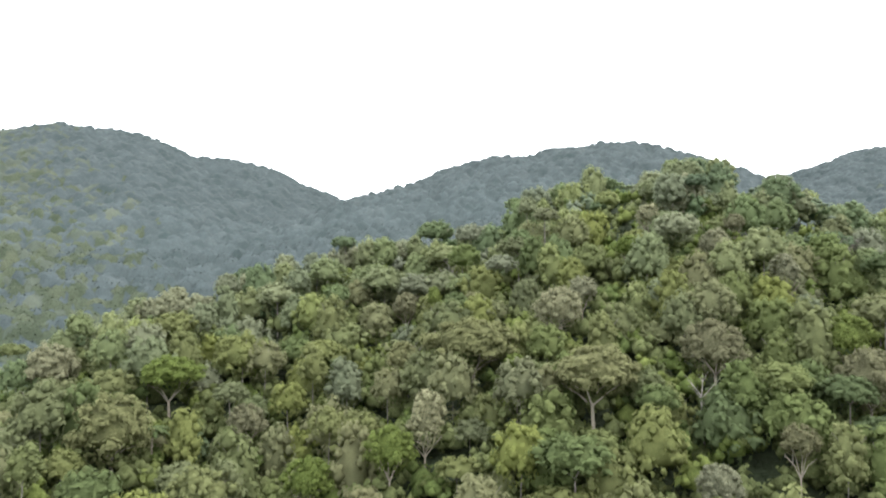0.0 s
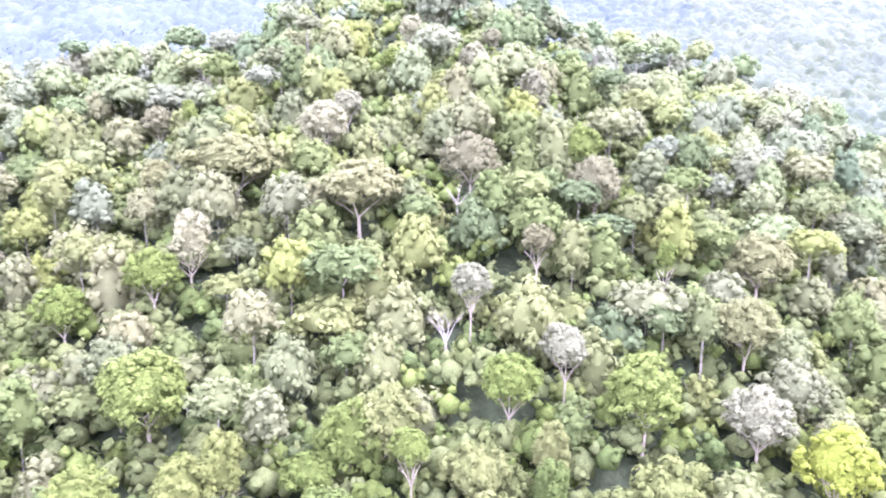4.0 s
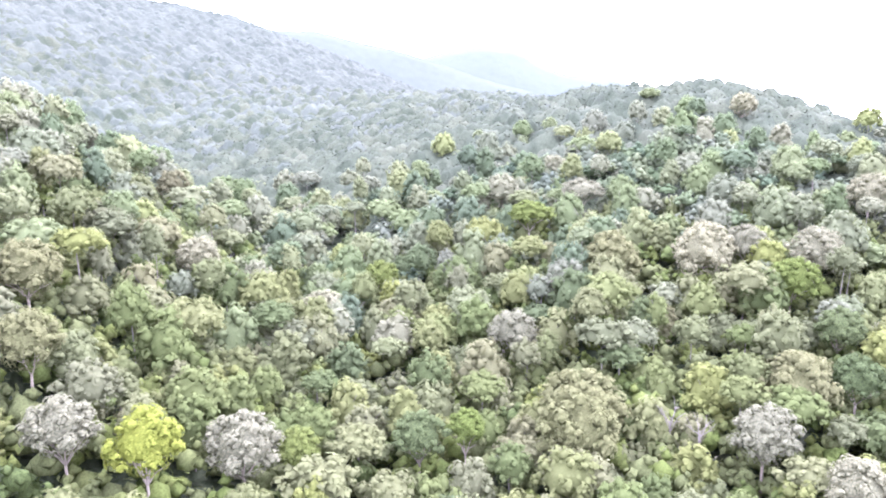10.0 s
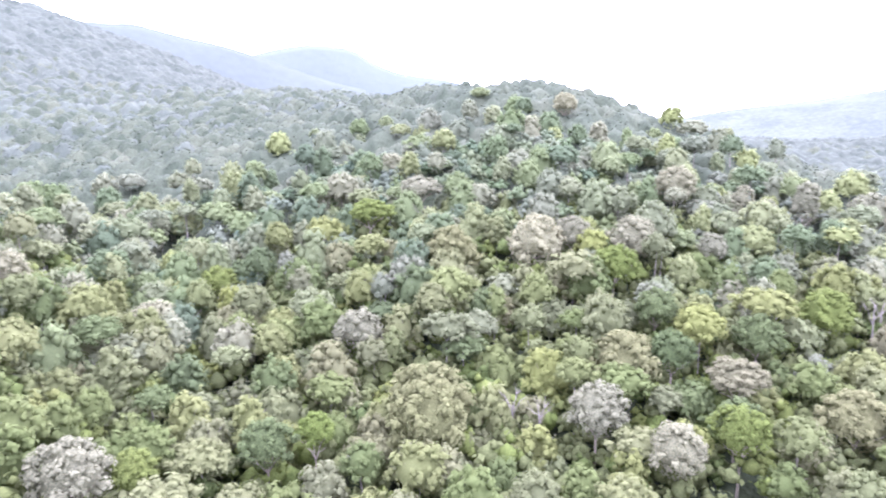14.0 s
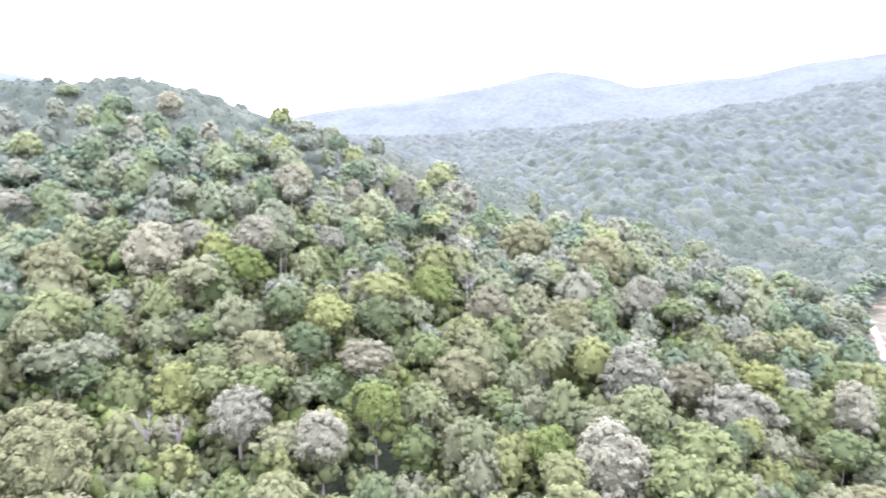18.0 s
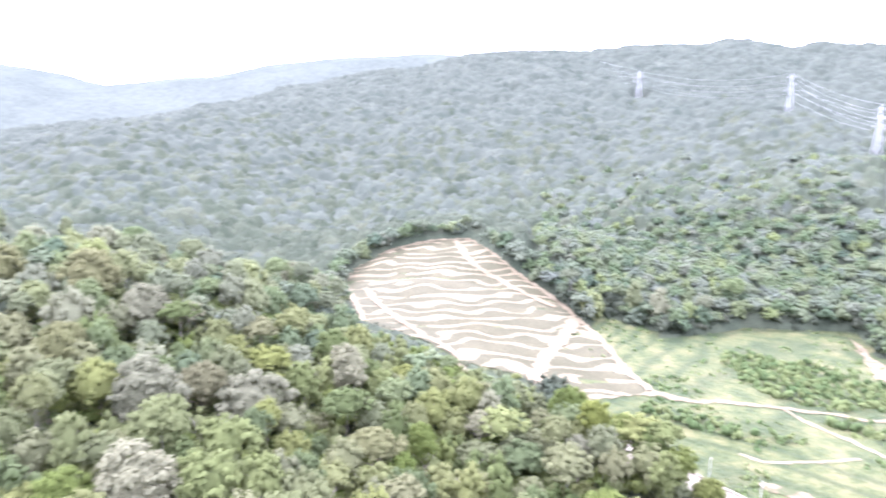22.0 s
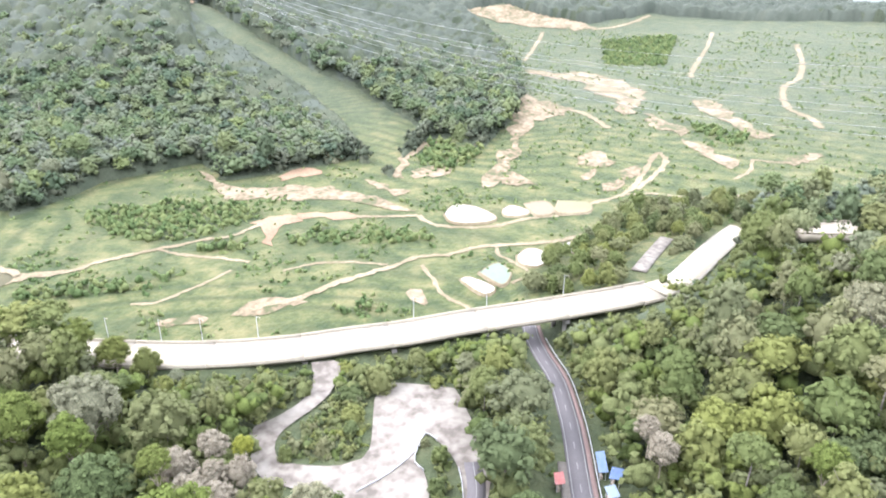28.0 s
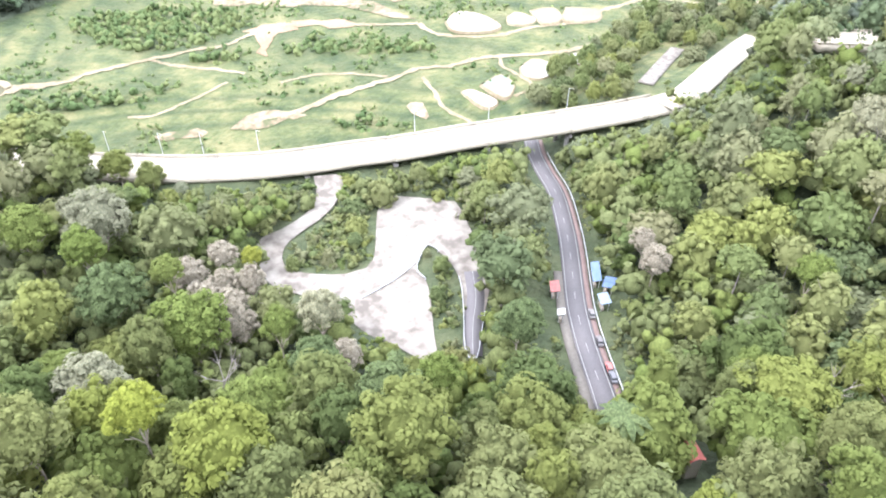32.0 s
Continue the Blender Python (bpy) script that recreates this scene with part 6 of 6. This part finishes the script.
def car(x, y, z, turn, colour, label):
    thing = new("car")
    thing.matrix_world = pose(x, y, z, 0, 0, turn) @ Matrix.Scale(1 / SIZE, 4)
    tagged(thing, label, "car", "cars parked by the road")
    mat = paint("car_paint", colour)
    bm = bmesh.new()
    box(bm, (4.3, 1.75, 0.62), (0, 0, 0.62))
    bmesh.ops.bevel(bm, geom=bm.edges[:], offset=0.16, segments=2, affect="EDGES")
    part("body", bm, mat, thing)
    bm = bmesh.new()
    top = box(bm, (2.4, 1.6, 0.6), (-0.2, 0, 1.15))
    for v in top:
        if v.co.z > 1.2:
            v.co.x = -0.2 + (v.co.x + 0.2) * 0.68
            v.co.y *= 0.84
    part("window_band", bm, GLASS_DARK, thing, "dark tinted car windows")
    bm = bmesh.new()
    box(bm, (1.62, 1.36, 0.06), (-0.2, 0, 1.47))
    bmesh.ops.bevel(bm, geom=bm.edges[:], offset=0.02, segments=1, affect="EDGES")
    part("roof", bm, mat, thing)
    for px in (-1.35, 1.35):
        for py in (-0.82, 0.82):
            bm = bmesh.new()
            bmesh.ops.create_cone(bm, cap_ends=True, segments=14, radius1=0.32, radius2=0.32, depth=0.2, matrix=Matrix.Translation((px, py, 0.32)) @ Matrix.Rotation(radians(90), 4, "X"))
            part("wheel", bm, RUBBER, thing)
    for py in (-0.6, 0.6):
        bm = bmesh.new()
        box(bm, (0.06, 0.36, 0.14), (2.13, py, 0.7))
        part("headlight", bm, PAINT, thing)


def spot(k, off):
    """A place beside the road: along its line, metres to the side, and the heading there."""
    p = offset_line(road_line, off)[k]
    d = road_line[min(k + 1, len(road_line) - 1)] - road_line[k - 1]
    return p[0], p[1], p[2], math.degrees(math.atan2(d[1], d[0]))


for (x, y), colour, label in (((-75.3, -74.3), (0.035, 0.03, 0.03), "dark maroon saloon car parked on the road shoulder"), ((-73.1, -68.2), (0.26, 0.03, 0.02), "red hatchback car parked on the road shoulder"),
                              ((-71.2, -64.7), (0.03, 0.032, 0.04), "black saloon car parked on the road shoulder"), ((-80.1, -81.5), (0.06, 0.055, 0.05), "dark grey car parked on the road shoulder")):
    sx, sy, sz, turn = spot(nearest(x, y), 2.9)
    car(sx, sy, sz, turn + 180, colour, label)


def stall(x, y, turn, size, colour, label):
    """A roadside stall: four posts, a sloping sheet roof and a counter."""
    z = float(ground(x, y))
    thing = new("roadside_stall")
    thing.matrix_world = pose(x, y, z, 0, 0, turn)
    tagged(thing, label, "stall", "roadside stalls")
    w, d = size
    sheet = paint("roof_sheet", colour, 0.6)
    for px in (-w / 2, w / 2):
        for py in (-d / 2, d / 2):
            bm = bmesh.new()
            box(bm, (0.1, 0.1, 3.0), (px, py, 1.25))
            part("post", bm, STEEL, thing)
    bm = bmesh.new()
    for v in box(bm, (w + 0.8, d + 0.8, 0.08), (0, 0, 2.8)):
        v.co.z += 0.25 * v.co.y / d
    bmesh.ops.subdivide_edges(bm, edges=bm.edges[:], cuts=4, use_grid_fill=True)
    for v in bm.verts:
        v.co.z += 0.06 * math.sin(v.co.x * 3)
    part("roof", bm, sheet, thing)
    bm = bmesh.new()
    box(bm, (w * 0.9, 0.6, 0.9), (0, -d / 2 + 0.4, 0.45))
    bmesh.ops.bevel(bm, geom=bm.edges[:], offset=0.03, segments=1, affect="EDGES")
    part("counter", bm, BARK, thing)


x, y, _, turn = spot(nearest(-86, -94), 5.0)
stall(x, y, turn, (6.0, 1.2), (0.03, 0.075, 0.15), "roadside stall under a blue tarpaulin roof")
x, y, _, turn = spot(nearest(-80, -86), 5.8)
stall(x, y, turn + 8, (2.6, 1.5), (0.08, 0.12, 0.17), "small roadside stall with pale blue tarpaulin")
stall(-89.5, -86.5, 40, (3.0, 1.8), (0.028, 0.07, 0.16), "stall under a crumpled blue tarpaulin on the slope")
stall(-78, -91.4, 60, (2.8, 1.3), (0.20, 0.04, 0.03), "roadside stall with faded red roof")
stall(-74.1, -83.6, 55, (1.2, 0.9), (0.28, 0.28, 0.27), "small roadside stall with white roof")


def hut(x, y, turn):
    z = float(ground(x, y)) + 4.0
    # hut raised on a tall wall block so the camera sees it above the trees
    thing = new("hut")
    thing.matrix_world = pose(x, y, z, 0, 0, turn) @ Matrix.Scale(0.6, 4)
    tagged(thing, "small white-walled hut with a red sheet roof in the trees", "hut")
    bm = bmesh.new()
    box(bm, (5, 3.6, 12.6), (0, 0, -3.7))
    part("wall", bm, CONCRETE, thing)
    bm = bmesh.new()
    a = [bm.verts.new(p) for p in ((-3, -2.4, 2.5), (3, -2.4, 2.5), (3, 0, 3.7), (-3, 0, 3.7), (-3, 2.4, 2.5), (3, 2.4, 2.5))]
    bm.faces.new(a[:4])
    bm.faces.new((a[3], a[2], a[5], a[4]))
    bmesh.ops.solidify(bm, geom=bm.faces[:], thickness=0.1)
    part("roof", bm, paint("red_roof", (0.42, 0.10, 0.08), 0.6), thing, "red corrugated sheet roof")
    bm = bmesh.new()
    box(bm, (0.9, 0.06, 2.0), (0.6, -1.82, 1.0))
    part("door", bm, BARK, thing)


hut(-62.9, -37.6, 75)


# ---- poles, far bridge ----
def light_pole(x, y, z, h, turn):
    thing = new("street_lamp")
    thing.matrix_world = pose(x, y, z, 0, 0, turn)
    tagged(thing, "thin grey steel street lamp beside the viaduct", "street lamp", "lamps along the viaduct")
    bm = bmesh.new()
    limb(bm, (0, 0, -1), (0, 0, h), 0.13, 0.07, 8)
    part("pole", bm, STEEL, thing)
    bm = bmesh.new()
    limb(bm, (0, 0, h - 0.05), (1.4, 0, h + 0.25), 0.05, 0.04, 6)
    part("arm", bm, STEEL, thing)
    bm = bmesh.new()
    box(bm, (0.7, 0.26, 0.12), (1.6, 0, h + 0.25))
    bmesh.ops.bevel(bm, geom=bm.edges[:], offset=0.03, segments=1, affect="EDGES")
    part("lamp_head", bm, CONCRETE, thing)


deck_line = smooth_line(DECK, 4.0)
for k in (6, 10, 14, 17, 21, 32, 37, 43):
    p = offset_line(deck_line, 6.8)[k]
    light_pole(p[0], p[1], p[2] - 1.2, 8.5, 110)


def far_bridge():
    thing = new("far_bridge")
    tagged(thing, "white concrete road bridge beyond the wooded spur", "bridge")
    line = smooth_line(FAR_ROAD, 4)
    v, q = strip_solid(line, 7.5, 0, -3.5)
    part("deck_slab", mesh_of("deck_slab", v, q, CONCRETE), CONCRETE, thing)
    for off in (-7.4, 7.4):
        v, q = strip_solid(offset_line(line, off), 0.15, 0.7, 0)
        part("parapet", mesh_of("parapet", v, q, CONCRETE), CONCRETE, thing)
    for p in line[::5]:
        bm = bmesh.new()
        low = float(ground(p[0], p[1])) - 2
        bmesh.ops.create_cone(bm, cap_ends=True, segments=12, radius1=1, radius2=1, depth=max(1, p[2] - low), matrix=Matrix.Translation((p[0], p[1], (p[2] + low) / 2)))
        part("pier", bm, CONCRETE_OLD, thing)


far_bridge()


# ---- power line ----
ARMS = [(0.62, 7.5), (0.76, 6.5), (0.90, 5.5)]


def pylon(x, y, h, turn, z=None):
    """A lattice tower: four tapering legs, cross-bracing, three pairs of arms and a peak."""
    z = float(ground(x, y)) if z is None else z
    thing = new("pylon")
    thing.matrix_world = pose(x, y, z, 0, 0, turn)
    tagged(thing, "tall pale steel lattice pylon on a cleared ridge", "pylon", "pylons of the power line")

    def half(k):
        return 3.8 * (1 - k / 0.6) + 1.1 * k / 0.6 if k < 0.6 else 1.1 - 0.7 * (k - 0.6) / 0.4

    r = 0.11
    for sx in (-1, 1):
        for sy in (-1, 1):
            bm = bmesh.new()
            limb(bm, (sx * 3.8, sy * 3.8, -2), (sx * 1.1, sy * 1.1, h * 0.6), r * 1.2, r, 4)
            limb(bm, (sx * 1.1, sy * 1.1, h * 0.6), (sx * 0.25, sy * 0.25, h), r, r * 0.7, 4)
            part("leg", bm, STEEL, thing)
    levels = [0, 0.16, 0.31, 0.45, 0.55, 0.62, 0.69, 0.76, 0.83, 0.90, 0.96]
    for a, b in zip(levels, levels[1:]):
        bm = bmesh.new()
        wa, wb = half(a), half(b)
        for i in range(4):
            c = [(1, 1), (1, -1), (-1, -1), (-1, 1)]
            p, q = c[i], c[(i + 1) % 4]
            limb(bm, (p[0] * wa, p[1] * wa, a * h), (q[0] * wb, q[1] * wb, b * h), r * 0.6, r * 0.6, 3)
            limb(bm, (q[0] * wa, q[1] * wa, a * h), (p[0] * wb, p[1] * wb, b * h), r * 0.6, r * 0.6, 3)
            limb(bm, (p[0] * wb, p[1] * wb, b * h), (q[0] * wb, q[1] * wb, b * h), r * 0.6, r * 0.6, 3)
        part("bracing", bm, STEEL, thing)
    m = pose(x, y, z, 0, 0, turn)
    points = []
    for k, reach in ARMS:
        for s in (-1, 1):
            bm = bmesh.new()
            for sy in (-0.8, 0.8):
                limb(bm, (s * 0.8, sy, k * h), (s * reach, 0, k * h + 0.3), r * 0.8, r * 0.6, 3)
                limb(bm, (s * 0.8, sy, (k + 0.045) * h), (s * reach, 0, k * h + 0.3), r * 0.7, r * 0.5, 3)
            arm = part("crossarm", bm, STEEL, thing)
            bm = bmesh.new()
            limb(bm, (s * reach, 0, k * h + 0.3), (s * reach, 0, k * h - 2.4), 0.16, 0.16, 5)
            part("insulator", bm, GLASS_DARK, arm)
            points.append(m @ Vector((s * reach, 0, k * h - 2.4)))
    points.append(m @ Vector((0, 0, h)))
    return points


def cable(a, b, sag):
    thing_pts = [a.lerp(b, k / 28) - Vector((0, 0, sag * 4 * (k / 28) * (1 - k / 28))) for k in range(29)]
    bm = bmesh.new()
    rings = []
    for p in thing_pts:
        rings.append([bm.verts.new(p + Vector((0.07 * math.cos(t), 0.05 * math.sin(t), 0.07 * math.sin(t)))) for t in (0.5, 2.6, 4.7)])
    for r, s in zip(rings, rings[1:]):
        for i in range(3):
            bm.faces.new((r[i], r[(i + 1) % 3], s[(i + 1) % 3], s[i]))
    me = bpy.data.meshes.new("power_cable")
    bm.to_mesh(me)
    bm.free()
    me.materials.append(WIRE)
    tagged(new("power_cable", me), "thin pale steel power cable sagging between pylons", "cable", "cables of the power line")


TOWERS = [(-262, -62, 50, 10, None), (-98, -643, 46, 26, None), (-41, -789, 46, 24, None), (117, -873, 36, 30, None), (285, -1175, 44, 40, None)]
hung = [pylon(*row) for row in TOWERS]
for (pa, pb), sag in zip(zip(hung, hung[1:]), (26, 4, 9, 3)):
    for a, b in zip(pa, pb):
        cable(a, b, sag)
for x, y, r in ((-98, -643, 15), (-41, -789, 13), (117, -873, 11)):
    bm = draped([(x + r * math.cos(t), y + r * 0.8 * math.sin(t)) for t in np.arange(8) * 0.785], 1.2, 5, 1.5, 4)
    me = bpy.data.meshes.new("pylon_clearing")
    bm.to_mesh(me)
    bm.free()
    me.materials.append(SOIL_RED)
    tagged(new("pylon_clearing", me), "cleared sandy soil round a pylon foot", "bare soil", kind="structure")


# ---- far ridges on the horizon ----
def far_ridge(name, pts, depth, mat):
    """A long rounded ridge, from crest points in metres."""
    line = smooth_line(pts, 60.0)
    line[:, 2] += waves(line[:, 0], line[:, 1], 260, 3) * 6 + waves(line[:, 0], line[:, 1], 90, 7) * 3
    rows = []
    for k, drop in ((0.0, 0.0), (0.12, 0.06), (0.3, 0.25), (0.6, 0.6), (1.0, 1.0)):
        p = line.copy()
        p[:, :2] *= 1 - depth * k
        p[:, 2] = line[:, 2] * (1 - drop) - 40 * drop + waves(p[:, 0], p[:, 1], 300, 2) * 14 * min(1, 3 * k)
        rows.append(p)
    back = line.copy()
    back[:, :2] *= 1.2
    back[:, 2] = -40
    rows.insert(0, back)
    v = np.concatenate(rows)
    n = len(line)
    i = (np.arange(len(rows) - 1)[:, None] * n + np.arange(n - 1)).ravel()
    q = np.stack([i, i + n, i + n + 1, i + 1], -1)
    tagged(new(name, mesh_of(name, v, q, mat, smooth=True)), "far mountain ridge at the horizon with blue haze put into its colour", "mountain", kind="structure")


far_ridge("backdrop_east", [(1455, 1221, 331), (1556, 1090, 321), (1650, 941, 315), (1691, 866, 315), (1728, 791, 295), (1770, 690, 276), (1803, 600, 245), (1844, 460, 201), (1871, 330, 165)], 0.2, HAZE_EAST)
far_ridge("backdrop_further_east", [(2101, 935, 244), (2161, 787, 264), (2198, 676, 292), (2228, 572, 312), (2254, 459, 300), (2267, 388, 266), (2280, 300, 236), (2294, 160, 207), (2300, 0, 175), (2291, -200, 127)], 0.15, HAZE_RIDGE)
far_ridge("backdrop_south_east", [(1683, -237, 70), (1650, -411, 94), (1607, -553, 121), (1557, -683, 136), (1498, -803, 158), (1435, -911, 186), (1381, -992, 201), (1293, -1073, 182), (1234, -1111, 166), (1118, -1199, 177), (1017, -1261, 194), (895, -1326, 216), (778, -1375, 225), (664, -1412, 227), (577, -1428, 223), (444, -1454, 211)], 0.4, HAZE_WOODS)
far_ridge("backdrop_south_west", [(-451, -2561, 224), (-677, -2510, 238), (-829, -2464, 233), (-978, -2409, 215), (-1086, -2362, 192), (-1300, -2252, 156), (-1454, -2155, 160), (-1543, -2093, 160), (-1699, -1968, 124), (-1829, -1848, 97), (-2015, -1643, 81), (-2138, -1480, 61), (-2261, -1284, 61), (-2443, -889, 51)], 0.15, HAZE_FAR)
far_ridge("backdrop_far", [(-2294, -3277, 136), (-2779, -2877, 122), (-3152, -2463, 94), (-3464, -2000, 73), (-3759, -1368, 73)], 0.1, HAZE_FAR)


# ---- everything to full size ----
for ob in list(bpy.context.scene.objects):
    if ob.parent is None and ob.type in ("MESH", "EMPTY"):
        ob.matrix_basis = Matrix.Scale(SIZE, 4) @ ob.matrix_basis
